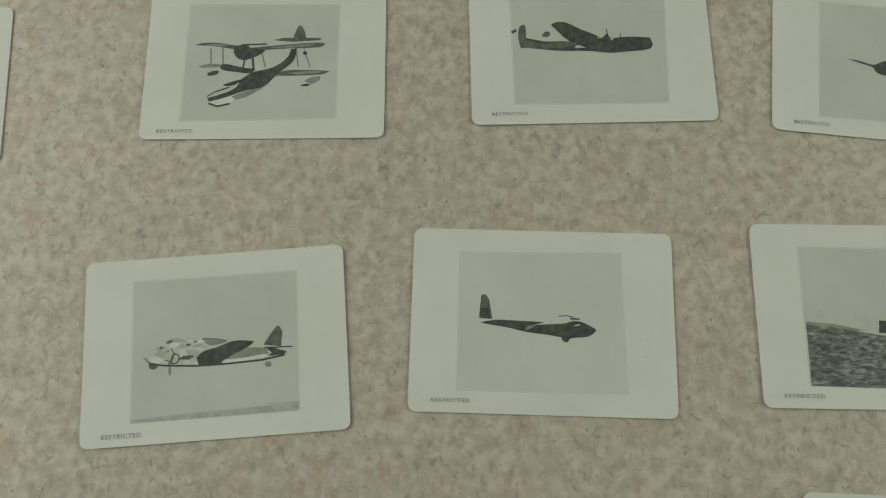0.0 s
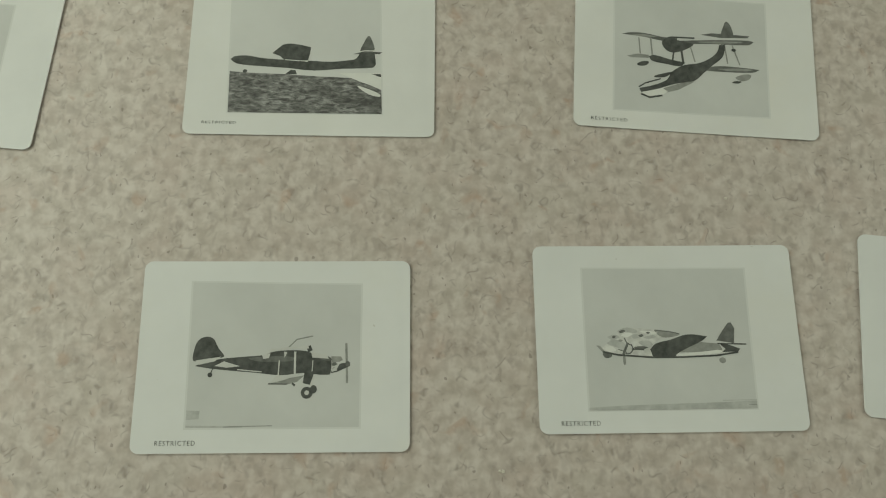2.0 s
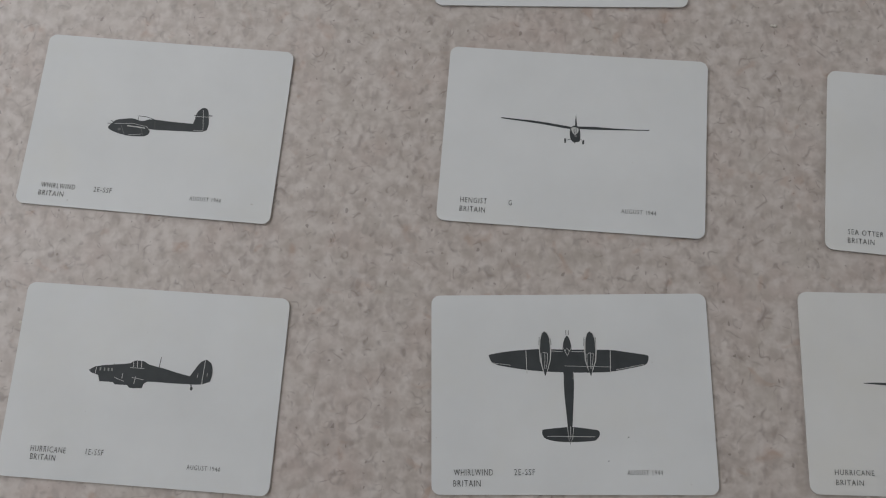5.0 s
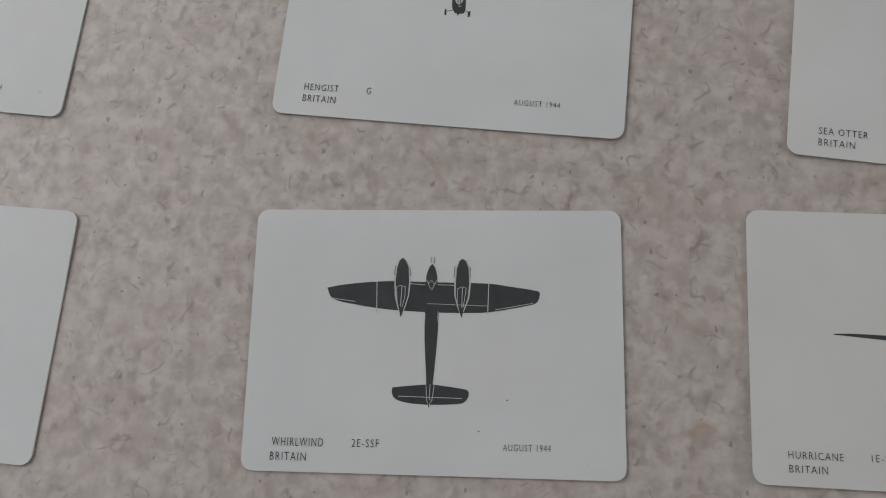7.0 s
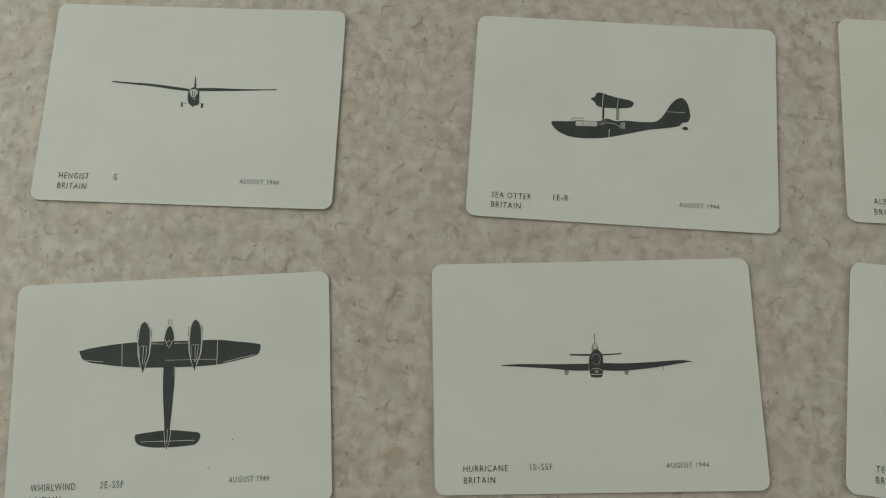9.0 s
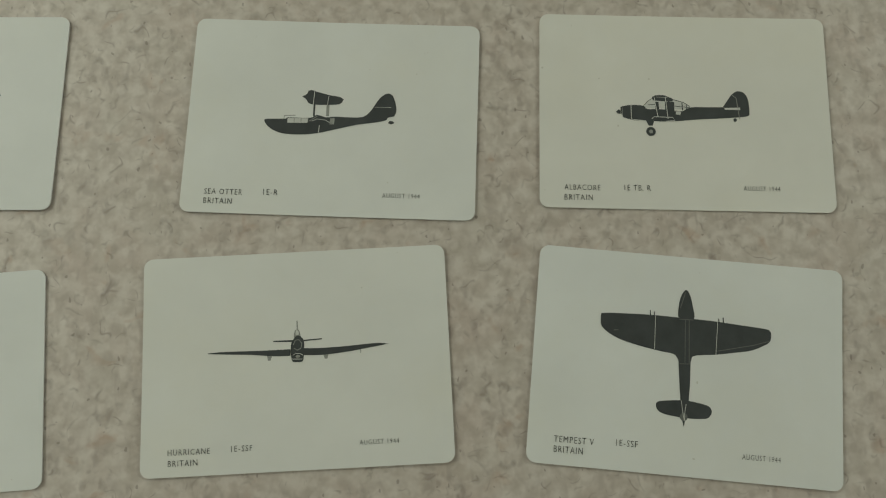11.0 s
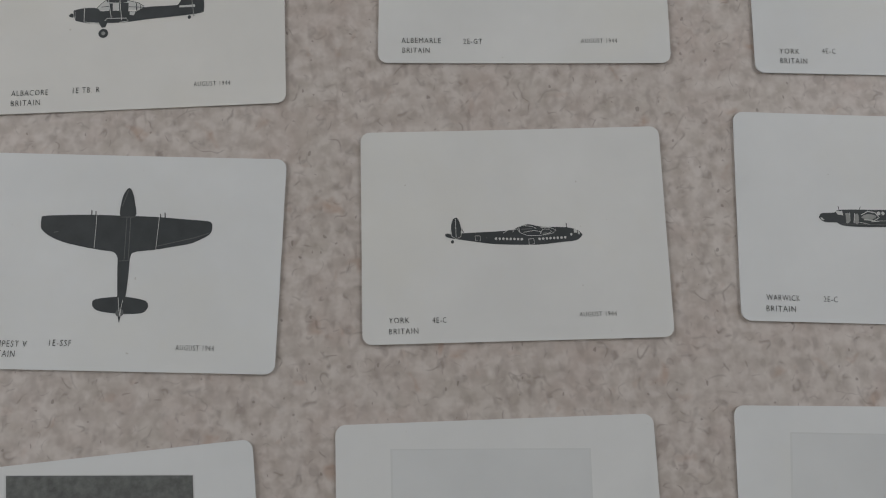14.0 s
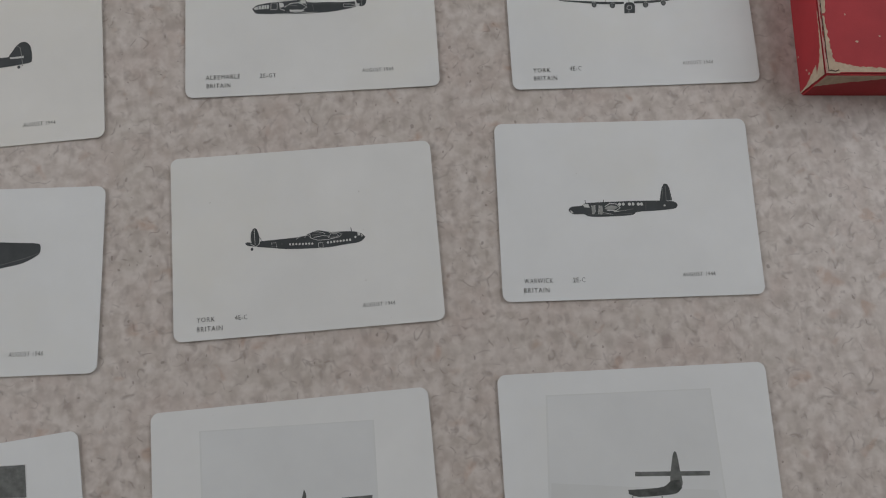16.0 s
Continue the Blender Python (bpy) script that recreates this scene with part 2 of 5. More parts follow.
def rounded(points, steps=4):
    """A closed curve through the points."""
    out, n = [], len(points)
    for i in range(n):
        a, b, c, d = (Vector(points[(i + k) % n]) for k in (-1, 0, 1, 2))
        for s in range(steps):
            u = s / steps
            out.append(0.5 * (2 * b + (c - a) * u + (2 * a - 5 * b + 4 * c - d) * u * u + (3 * b - a - 3 * c + d) * u ** 3))
    return [tuple(p) for p in out]


def corner_box(w, h, r, seg=6):
    out = []
    for sx, sy, start in ((1, 1, 0), (-1, 1, 90), (-1, -1, 180), (1, -1, 270)):
        for k in range(seg + 1):
            a = radians(start + 90 * k / seg)
            out.append((sx * (w / 2 - r) + r * math.cos(a), sy * (h / 2 - r) + r * math.sin(a)))
    return out


def face(bm, points):
    bm.faces.new([bm.verts.new((x, y, 0)) for x, y in points])


def stroke(bm, points, width):
    """An open line of that width."""
    pts = [Vector(p) for p in points]
    sides = []
    for i, p in enumerate(pts):
        way = (pts[min(i + 1, len(pts) - 1)] - pts[max(i - 1, 0)]).normalized()
        off = Vector((-way.y, way.x)) * width / 2
        sides.append((bm.verts.new((*(p + off), 0)), bm.verts.new((*(p - off), 0))))
    for (a, b), (c, d) in zip(sides, sides[1:]):
        bm.faces.new((b, d, c, a))


def oval(x, y, rx, ry, turn=0, n=14):
    c, s = math.cos(radians(turn)), math.sin(radians(turn))
    ring = [(rx * math.cos(2 * math.pi * k / n), ry * math.sin(2 * math.pi * k / n)) for k in range(n)]
    return [(x + c * u - s * v, y + s * u + c * v) for u, v in ring]


# the photograph or silhouette of each card, which its printed details belong to
HOSTS = {}


def laid(card, name, bm, mat, layer, label=""):
    """A printed layer on the card's face."""
    clipped(bm)
    bmesh.ops.recalc_face_normals(bm, faces=bm.faces[:])
    for f in bm.faces:
        if f.normal.z < 0:
            f.normal_flip()
    bent(bm, card, THICK + 0.02 * layer)
    base = name in ("photograph", "photo_margin", "aircraft_silhouette")
    ob = part(name, bm, mat, card if base else HOSTS.get(card.name, card), label)
    if base and name != "photo_margin":
        HOSTS[card.name] = ob
    return ob


APART = ("white_detail", "grey_detail", "pale_detail", "shade_detail", "cabin_window", "engine_nacelle", "nacelle_edge", "speck", "propeller_mark", "glazing_bar", "fin_image", "shadow_image", "camouflage_patch", "white_line", "panel_line")


def eased(points, steps=3):
    """A closed outline whose blunt corners are rounded and whose sharp ones stay."""
    pts, n = [Vector(p) for p in points], len(points)

    def heading(i, along):
        a, b, c = pts[i - 1], pts[i], pts[(i + 1) % n]
        if (b - a).length < 1e-6 or (c - b).length < 1e-6 or (b - a).angle(c - b) > radians(52):
            return along
        return (c - a).normalized() * along.length

    out = []
    for i in range(n):
        b, c = pts[i], pts[(i + 1) % n]
        m0, m1 = heading(i, c - b), heading((i + 1) % n, c - b)
        for k in range(steps):
            u = k / steps
            out.append(tuple((2 * u ** 3 - 3 * u * u + 1) * b + (u ** 3 - 2 * u * u + u) * m0 + (3 * u * u - 2 * u ** 3) * c + (u ** 3 - u * u) * m1))
    return out


EASED = ("aircraft_silhouette", "aircraft_image", "hull_image", "wing_image", "tail_image", "fin_image")


def ink(card, name, mat, layer, shapes=(), curves=(), lines=(), ovals=(), label=""):
    """shapes: straight-edged outlines; curves: rounded ones; lines: (width, points); all in millimetres from the card's middle.
    Each piece lies a hair over the one before it."""
    pieces = [(face, eased(s) if name in EASED and len(s) > 6 else s) for s in shapes] + [(face, rounded(s)) for s in curves] + [(face, oval(*o)) for o in ovals] + [(stroke, s, w * 0.8 if name in ("white_line", "panel_line") else w) for w, s in lines]
    whole = bmesh.new()
    for n, (draw, *what) in enumerate(pieces):
        bm = bmesh.new() if name in APART else whole
        old = set(bm.verts)
        draw(bm, *what)
        for v in bm.verts:
            if v not in old:
                v.co.z += 0.0008 * n
        if name in APART:
            laid(card, name, bm, mat, layer, label)
    if name in APART:
        whole.free()
    else:
        laid(card, name, whole, mat, layer, label)


LETTERS = {}


def wording(card, name, text, x, y, height, width, mat=None):
    """A line of capitals whose lower left corner is at x, y, with that height and overall width."""
    if text not in LETTERS:
        curve = bpy.data.curves.new("letters", "FONT")
        curve.body, curve.size, curve.resolution_u, curve.space_character, curve.offset = text, 1.0, 2, 1.2, -0.009
        ob = bpy.data.objects.new("letters", curve)
        scene.collection.objects.link(ob)
        bpy.context.view_layer.update()
        LETTERS[text] = bpy.data.meshes.new_from_object(ob.evaluated_get(bpy.context.evaluated_depsgraph_get()))
        bpy.data.objects.remove(ob)
    bm = bmesh.new()
    bm.from_mesh(LETTERS[text])
    xs, ys = [v.co.x for v in bm.verts], [v.co.y for v in bm.verts]
    for v in bm.verts:
        v.co = (x + (v.co.x - min(xs)) / (max(xs) - min(xs)) * width, y + (v.co.y - min(ys)) / (max(ys) - min(ys)) * height, 0)
    bent(bm, card, THICK + 0.1)
    return part(name, bm, mat or TYPE_INK, card)


def spotter_card(key, label, warm=0):
    x, y, turn = PLACES[key]
    card = new("spotter_card")
    card.matrix_world = pose(x, y, 0.0, 0, 0, turn)
    card["bend"] = (random.uniform(0.08, 0.4), random.uniform(0.08, 0.3), random.uniform(-0.25, 0.25))
    tagged(card, label, "card", "aircraft spotter cards")
    bm = bmesh.new()
    face(bm, corner_box(CARD_W, CARD_H, ROUND))
    clipped(bm)
    top = bmesh.ops.extrude_face_region(bm, geom=bm.faces[:])
    for v in top["geom"]:
        if isinstance(v, bmesh.types.BMVert):
            v.co.z += THICK
    bmesh.ops.recalc_face_normals(bm, faces=bm.faces[:])
    bent(bm, card, 0.0)
    part("card_stock", bm, STOCKS[warm], card)
    return card


def photo(card, corners, mat=None):
    middle = Vector([sum(p[k] for p in corners) / 4 for k in (0, 1)])
    for name, tone, wider, layer in (("photo_margin", EDGE, 1.016, 0.5), ("photograph", mat or SKY, 0.994, 1)):
        bm = bmesh.new()
        face(bm, [tuple(middle + (Vector(p) - middle) * wider) for p in corners])
        laid(card, name, bm, tone, layer, "grey printed photograph" if layer == 1 else "")

# ---- the cards, row by row ----
card = spotter_card("A0", "white printed card with a grey photograph of an aircraft tail", 0)
photo(card, [(-28, 23.5), (27, 23.5), (27.5, -23), (-28, -23)], SKY)
ink(card, "aircraft_image", PHOTO_INK, 3, shapes=[[(13.4, 8.6), (15.3, 9.3), (17.7, 7.9), (18.9, 9.9), (21.4, 6.8), (24, 5.2), (20.7, 3.7), (20.6, -0.1), (18.8, -1.5), (11.9, -2.3), (-0, -3.2), (-6.4, -2.1), (-0.9, 0.3), (11.3, 0.4), (16.7, 1.7), (17.5, 5.2)]])
card = spotter_card("A1", "white printed card with a photograph of a glider standing on grass", 0.2)
photo(card, [(-30.4, 23.5), (24, 23), (25.7, -22.8), (-29, -23)], LIGHT_SKY)
ink(card, "grass_image", FIELD, 2, shapes=[[(-29.4, -7), (-21.7, -7.5), (-9.4, -7.8), (3, -8.5), (15.4, -8.9), (25.3, -13.5), (25.7, -22.8), (-29, -23)]])
ink(card, "runway_image", WHITE, 3, shapes=[[(10.1, -7.1), (25, -6.7), (25.3, -13), (17.5, -10.3)]], curves=[[(16.6, -12.1), (19.7, -12.8), (24.3, -14.8), (24.8, -16.1), (20.8, -15.2)]])
ink(card, "aircraft_image", PHOTO_INK, 4, shapes=[[(-29.4, -2.3), (-28, -1.1), (-23.3, -0.7), (-18.1, -1.6), (-9.8, -2.1), (-1.5, -2.3), (6.8, -2.6), (13, -1.9), (15.8, -1.2), (17.4, 1.5), (22.4, 1.5), (23, -3.5), (21.8, -4.7), (11.1, -5.3), (0.8, -6.2), (-9.6, -5.3), (-22, -4.6), (-27.2, -3.9)], [(-14.6, 0.4), (-12.6, 2.3), (-10.3, 4.1), (-6.5, 4.3), (-0.6, 3.1), (-0.9, 0.9), (-1.5, -2.1), (-9.8, -2.3), (-11.6, -0.7)], [(-9.4, -7.8), (-7.5, -6), (-5.8, -6.2), (-5.3, -7.8)], [(14.5, 0.6), (19, 1.7), (25.3, 1.5), (24.3, 0.8), (19.1, 0.8)], [(21.5, -7.2), (25, -7.2), (25.1, -8.5)]], ovals=[(-23.9, -6.8, 0.82, 0.62)])
ink(card, "fin_image", SOFT_INK, 5, curves=[[(17.4, 1.5), (18.4, 5), (20, 8), (21.3, 6.6), (22.3, 2)]])
ink(card, "white_detail", WHITE, 6, lines=[(0.35, [(15.7, 1.3), (19, 2), (22.3, 2)]), (0.3, [(-9.8, -2.1), (-1.5, -2.6)])])
wording(card, "restricted_stamp", "RESTRICTED", -37.8, -27.4, 1.00, 12.1, GREY_LINE)
card = spotter_card("A2", "white printed card with a photograph of a flying boat from above", 0.2)
photo(card, [(-29.7, 23.3), (26.9, 22.6), (26.8, -23.6), (-29.9, -24.2)], SKY)
ink(card, "wing_image", SOFT_INK, 3, shapes=[[(-27, 6.3), (-23.5, 7.2), (-18.2, 7.2), (-11.7, 6.1), (-6.4, 6.2), (-6.4, 4.8), (-11.7, 4.5), (-18.2, 5.6)], [(-8.5, 4.7), (-1, 5.5), (9.7, 6.4), (20.5, 6.9), (22.2, 6.3), (20, 5), (7.6, 4.6), (-7.4, 3.8)], [(2.2, 8.1), (6.5, 9), (20.6, 8.8), (20.1, 7.9), (9.8, 7.3)], [(3.2, -5.2), (9.6, -4.2), (19.2, -4.4), (24.1, -4.8), (21.3, -6.1), (9.6, -6.5), (3.2, -6.4)]], curves=[[(10, 7.8), (11.1, 12.4), (12, 14.1), (13.5, 13), (14.5, 8.3)]])
ink(card, "pale_detail", MID, 4, shapes=[[(-25.1, -2.5), (-21.3, -1.4), (-17, -1.6), (-17, -2.8), (-23.4, -3.1)], [(-11.6, -14.5), (-3.1, -11.3), (0, -11.1), (-6.3, -14.9), (-11.6, -16.5)]], curves=[[(14.9, -8.5), (18.1, -7), (20.7, -7.1), (19.8, -9), (17, -9.8)], [(-23.5, 6.2), (-18.2, 6.7), (-13.9, 6), (-18.2, 5.8)], [(1.1, 5), (9.7, 5.9), (18.3, 6.1), (9.7, 4.9)], [(8.6, -5.4), (18.2, -4.7), (21.3, -5.2), (13.9, -6)]], lines=[(0.5, [(-20.7, 5.2), (-20.2, -1.3)]), (0.6, [(-16.4, 5.9), (-15.7, -1.6)]), (0.5, [(-1.6, 3.2), (0.1, -3.1)]), (0.5, [(11.2, 4.6), (12.2, -3.1)]), (0.5, [(14, 4.7), (16.7, -3.3)])])
ink(card, "bow_image", WHITE, 4, shapes=[[(-19.5, -16.9), (-11.6, -14), (-6.3, -13.3), (-12, -17.2), (-16.8, -18.4)]])
ink(card, "hull_image", PHOTO_INK, 5, shapes=[[(-20.6, -15.2), (-15.8, -13.8), (-10.5, -11.2), (-8.4, -7.7), (-4.2, -4.9), (1.1, -3.7), (5.4, -1.6), (8.4, 1.4), (9.3, 4.4), (11.4, 4.6), (11, 1), (9.7, -1.4), (6.4, -4.3), (3.2, -7.5), (0, -10.7), (-4.2, -11.8), (-8.4, -12.9), (-13.7, -15), (-20, -16.7)], [(-17, -2.1), (-14.9, -1.5), (-8.5, -3), (-3.6, -3.7), (-5.3, -5.4), (-10.6, -4.8), (-15.9, -3.9)]], curves=[[(-12.1, 3.3), (-11.3, 5.2), (-8.5, 6.6), (-6.4, 5.3), (-2.1, 4.5), (-0.4, 3.7), (-3.1, 1.7), (-7.4, 0), (-10.4, 0.8)], [(-21.2, -5.3), (-19.1, -4.3), (-17, -4.4), (-18, -5.9), (-20.8, -6.2)], [(13.4, -10.7), (14.9, -9.9), (17, -10), (15.9, -10.8)], [(-15.2, -10.1), (-12.7, -9), (-8.4, -7.9), (-10.6, -9.9), (-13.7, -10.5)]], lines=[(0.7, [(-20, -17.4), (-16.8, -18.6), (-12.2, -17.5)]), (0.5, [(-20.8, -14.7), (-18.3, -13), (-12.7, -10.9)]), (0.6, [(-8.5, 6.3), (0.1, 6.5)]), (0.8, [(-4.9, 1.1), (-4.2, -4.4)]), (0.6, [(-7.8, 0), (-8.3, -3.7)])], ovals=[(14.6, 2.6, 0.86, 0.65)])
wording(card, "restricted_stamp", "RESTRICTED", -38.1, -28.8, 1.24, 13.1, GREY_LINE)
card = spotter_card("A3", "white printed card with a photograph of a twin-engined bomber in flight", 0)
photo(card, [(-28.9, 22.5), (29, 21.5), (27, -24), (-28.7, -23.5)], SKY)
ink(card, "tail_image", SOFT_INK, 3, shapes=[[(-25.5, 3.5), (-18.2, 1.7), (-7.8, 1.4), (-3.7, -0.5), (0.4, -2.3), (-10.1, -2.5), (-20.5, -1.3), (-25.7, -0.7), (-26.2, 1.2)]], curves=[[(-25.9, 7.7), (-23.8, 8.4), (-23.6, 3.4), (-24.2, -0.7), (-25.7, -0.7), (-26.5, 3.5)], [(-17.7, 3.8), (-16.3, 5.6), (-14.7, 5.3), (-15.2, 3.5)]])
ink(card, "aircraft_image", PHOTO_INK, 4, shapes=[[(-3.6, 0.6), (0.5, -0.6), (3.6, 1.8), (6.7, 4.6), (7.4, 2.7), (10.1, 2.6), (15.4, 2.9), (22.3, 2.3), (23.1, -0.5), (21.9, -2.3), (14.9, -3.1), (6.6, -3.6), (0.4, -2.7), (-10.1, -2.2), (-18.4, -1.3), (-10, -1.1)], [(-14.1, 8.4), (-12.6, 9.3), (-8.8, 9.4), (-3.2, 6.4), (2.9, 3.5), (5.2, 0.9), (5, -2.4), (0.4, -1.8), (-2.6, -0.1), (-7.3, 1.2)], [(-29.2, 5.9), (-27.4, 7), (-26.9, 5.9), (-28.6, 5)], [(-24, 3.2), (-18.2, 1.9), (-13, 0.9), (-18.3, 0.5), (-23.4, 2.5)]], lines=[(0.4, [(6.4, 6.4), (6.7, 3.6)]), (0.3, [(11.5, 4.4), (11.4, 2.6)])])
ink(card, "white_detail", PALE, 5, shapes=[[(-5.8, -0.5), (-4.1, -0.1), (-1.6, -1.3), (-5.4, -1.4)], [(2.8, 2.8), (4.6, 3.7), (3.2, 2.3)], [(7.6, 2.4), (9.5, 2.9), (8.2, 1.5)]])
wording(card, "restricted_stamp", "RESTRICTED", -37.1, -27.9, 1.23, 12.7, GREY_LINE)
card = spotter_card("A4", "white printed card with a photograph of an aircraft in flight", 0)
photo(card, [(-27.1, 22.1), (24.8, 21.5), (20.4, -24), (-27.6, -24.6)], SKY)
ink(card, "aircraft_image", PHOTO_INK, 3, shapes=[[(-17.5, -0.6), (-13, -1), (-7.9, -2.1), (-4.8, -0.6), (3.4, 2), (8.5, 1.2), (7.4, -1.7), (1.1, -4.6), (-4, -6), (-7, -5), (-8, -3.3), (-12, -2.1)]])
wording(card, "restricted_stamp", "RESTRICTED", -36.7, -28.3, 1.41, 12.5, GREY_LINE)
card = spotter_card("B0", "white printed card with a photograph of a bomber from ahead", 0)
photo(card, [(-29.1, 23.8), (26.9, 22.6), (25.7, -22.9), (-27.7, -22.7)], LIGHT_SKY)
ink(card, "wing_image", SOFT_INK, 3, shapes=[[(-26.1, 0.3), (-21.1, -0.5), (-14.9, -1.3), (-7.8, -2.4), (-2.7, -2.6), (5.4, -2.6), (11.4, -1.9), (19.4, -1.1), (23.2, -0.8), (23.5, -1.4), (17.5, -2.3), (11.5, -3.4), (4.5, -4.3), (-2.6, -4), (-8.7, -3.7), (-14.8, -2.6), (-21.1, -1.1), (-25.6, -0.4)]], lines=[(0.4, [(-8.9, -6.2), (6.1, -6.4)]), (0.3, [(-8.8, -4.9), (-8.8, -7.1)]), (0.3, [(5.8, -4.9), (5.9, -7.5)]), (0.35, [(-1.4, -6.6), (-1.4, -8.5)])])
ink(card, "aircraft_image", PHOTO_INK, 4, curves=[[(-2.8, -1.1), (-1.5, -0), (0, -0.9), (0.4, -3.9), (-0.4, -6.5), (-1.4, -6.8), (-2.7, -5.5), (-2.9, -2.8)]], ovals=[(-14.5, -2.4, 1.02, 1.02), (-7.3, -3.5, 1.22, 1.22), (4.7, -3.8, 1.21, 1.21), (11.7, -2.8, 1.21, 1.01)])
ink(card, "white_detail", PALE, 5, curves=[[(-2.4, -1.1), (-1.5, -0), (-0.4, -1.1), (-0.7, -2.4), (-1.9, -2.4)]])
wording(card, "restricted_stamp", "RESTRICTED", -36.9, -28.2, 1.67, 12.5, GREY_LINE)
card = spotter_card("B1", "white printed card with a photograph of a dark biplane in flight", 0)
photo(card, [(-28.2, 24.3), (28.1, 23.3), (28.2, -23.6), (-27.6, -23.6)], SKY)
ink(card, "pale_detail", MID, 3, shapes=[[(-2.1, -9.9), (1.2, -8.4), (7, -7.4), (9.9, -6.9), (7.6, -9), (4.1, -9.9)]], lines=[(0.45, [(4.1, 1.9), (7.1, 4.9), (12.4, 6)]), (0.25, [(-15.6, -23.2), (-9.4, -23), (0.2, -22.9)])])
ink(card, "aircraft_image", PHOTO_INK, 4, shapes=[[(-25.7, -3.7), (-23.3, -2.7), (-17.4, -1.4), (-9.6, -0.7), (-3.7, -0.2), (-0.8, 0.8), (4.1, 1.3), (10, 1.1), (13.9, -0.3), (17.8, -1.1), (18.7, -3.1), (18.3, -6.7), (14.8, -6.7), (9.9, -6.1), (2.2, -6.8), (-5.6, -6), (-13.5, -5.3), (-19.4, -4.7), (-22.3, -4.3)], [(18.7, -4.8), (21.7, -3.1), (24.8, -2.7), (24.8, -3.9), (20.6, -5.8), (18.5, -6.2)], [(10, -5.7), (13.1, -6.1), (11.9, -10), (9.5, -9.4)], [(10.4, 2.4), (11.6, 3), (12.4, 1.4), (11, 0.5)]], curves=[[(-26.3, -2.1), (-26.2, 2.1), (-25, 4.8), (-22.5, 5.9), (-20.1, 5.1), (-18.5, 2.2), (-16.5, -0.7), (-21.4, -1.2)]], lines=[(0.3, [(-19.9, -4.7), (-20.7, -6.4)]), (0.3, [(-1.7, -9.5), (4.5, -9.7)]), (0.7, [(6, -9.4), (7, -10.2)])], ovals=[(10.9, -12.5, 1.94, 1.94), (13, -11.4, 1.16, 1.36), (-20.7, -6.6, 0.78, 0.78)])
ink(card, "propeller_mark", MID, 3.5, lines=[(0.75, [(23.4, 3.6), (23.7, -3.1), (23.9, -9.5)])])
ink(card, "shade_detail", SOFT_INK, 5.5, curves=[[(13, 0.2), (15.4, -0.2), (18.2, -1), (18.4, -2.2), (14.8, -1.5)], [(-8.5, -1.2), (0, -0.6), (5.8, -0.9), (5.6, -2.2), (-4, -2.4)]], ovals=[(19.7, -3.4, 0.9, 0.7), (24, -3.2, 0.8, 0.9)])
ink(card, "grey_detail", PALE, 6.5, shapes=[[(-1.6, 1.7), (4.5, 2.4), (10.9, 2.5), (11.3, 1.9), (4.2, 1.5), (-1, 1)], [(18.6, -4.8), (20.2, -4.4), (20.6, -5.4), (18.8, -5.8)], [(0.8, -6.9), (4.5, -7.1), (7.6, -6.8), (3.6, -8.3), (0.2, -9.1), (-1.2, -9.4)]], lines=[(0.3, [(12.6, -2), (12.4, -5.6)]), (0.35, [(-12, -4.9), (-4, -5.7)])])
ink(card, "engine_image", MID, 5, shapes=[[(18.6, -0.7), (21.7, -0.8), (22.5, -1.9), (21.3, -2.5), (18.7, -2.9)]])
ink(card, "dim_image", SEA, 3, shapes=[[(-27.5, -17.9), (-23.2, -18.1), (-23.4, -20.7), (-27.4, -20.9)]], lines=[(0.6, [(-27.4, -23), (-9.4, -23.2)])])
ink(card, "white_detail", PALE, 6, shapes=[[(12, 0.7), (17, -0.1), (17.8, -1.5), (12.3, -1.1)], [(-4.1, -0.2), (-1.4, 0.4), (-1.8, -1.2), (-3.7, -1.5)], [(3, 0.9), (4.1, 0.7), (3.3, -1.2)], [(-25.7, -1.9), (-17.4, -0.7), (-19.4, -2.2), (-24.5, -3.3)], [(-19.4, -3.7), (-16.4, -2.2), (-11.1, -3.8), (-15.4, -4.3)], [(18.9, -4), (21.3, -3.3), (20.5, -4.8)]], lines=[(0.7, [(6.7, 0.9), (6.8, -7.2)]), (0.4, [(1.6, -2), (1.4, -7.4)]), (0.6, [(13.2, -6.9), (11.9, -10.6)]), (0.5, [(4.5, 2.1), (11, 2.4)])], ovals=[(10.9, -12.5, 0.77, 0.77)])
wording(card, "restricted_stamp", "RESTRICTED", -36.7, -28.9, 1.54, 12.7, GREY_LINE)
card = spotter_card("B2", "white printed card with a photograph of a pale-nosed bomber in flight", 0)
photo(card, [(-27.9, 23.5), (28.1, 23.1), (27.8, -24), (-27.9, -24)], SKY)
ink(card, "sea_image", SEA, 2, shapes=[[(-27.9, -23.1), (-15.9, -22.5), (-2.6, -22.2), (16.5, -21.8), (27.8, -21.4), (27.8, -24), (-2.7, -24), (-27.9, -24)]], lines=[(0.25, [(16.6, -21.2), (27.9, -21.2)])])
ink(card, "shore_line", MID, 2, lines=[(0.3, [(-25.4, -23.9), (-2.7, -23.9), (27.6, -23.8)]), (0.2, [(22.2, -22.5), (27.7, -22.7)])])
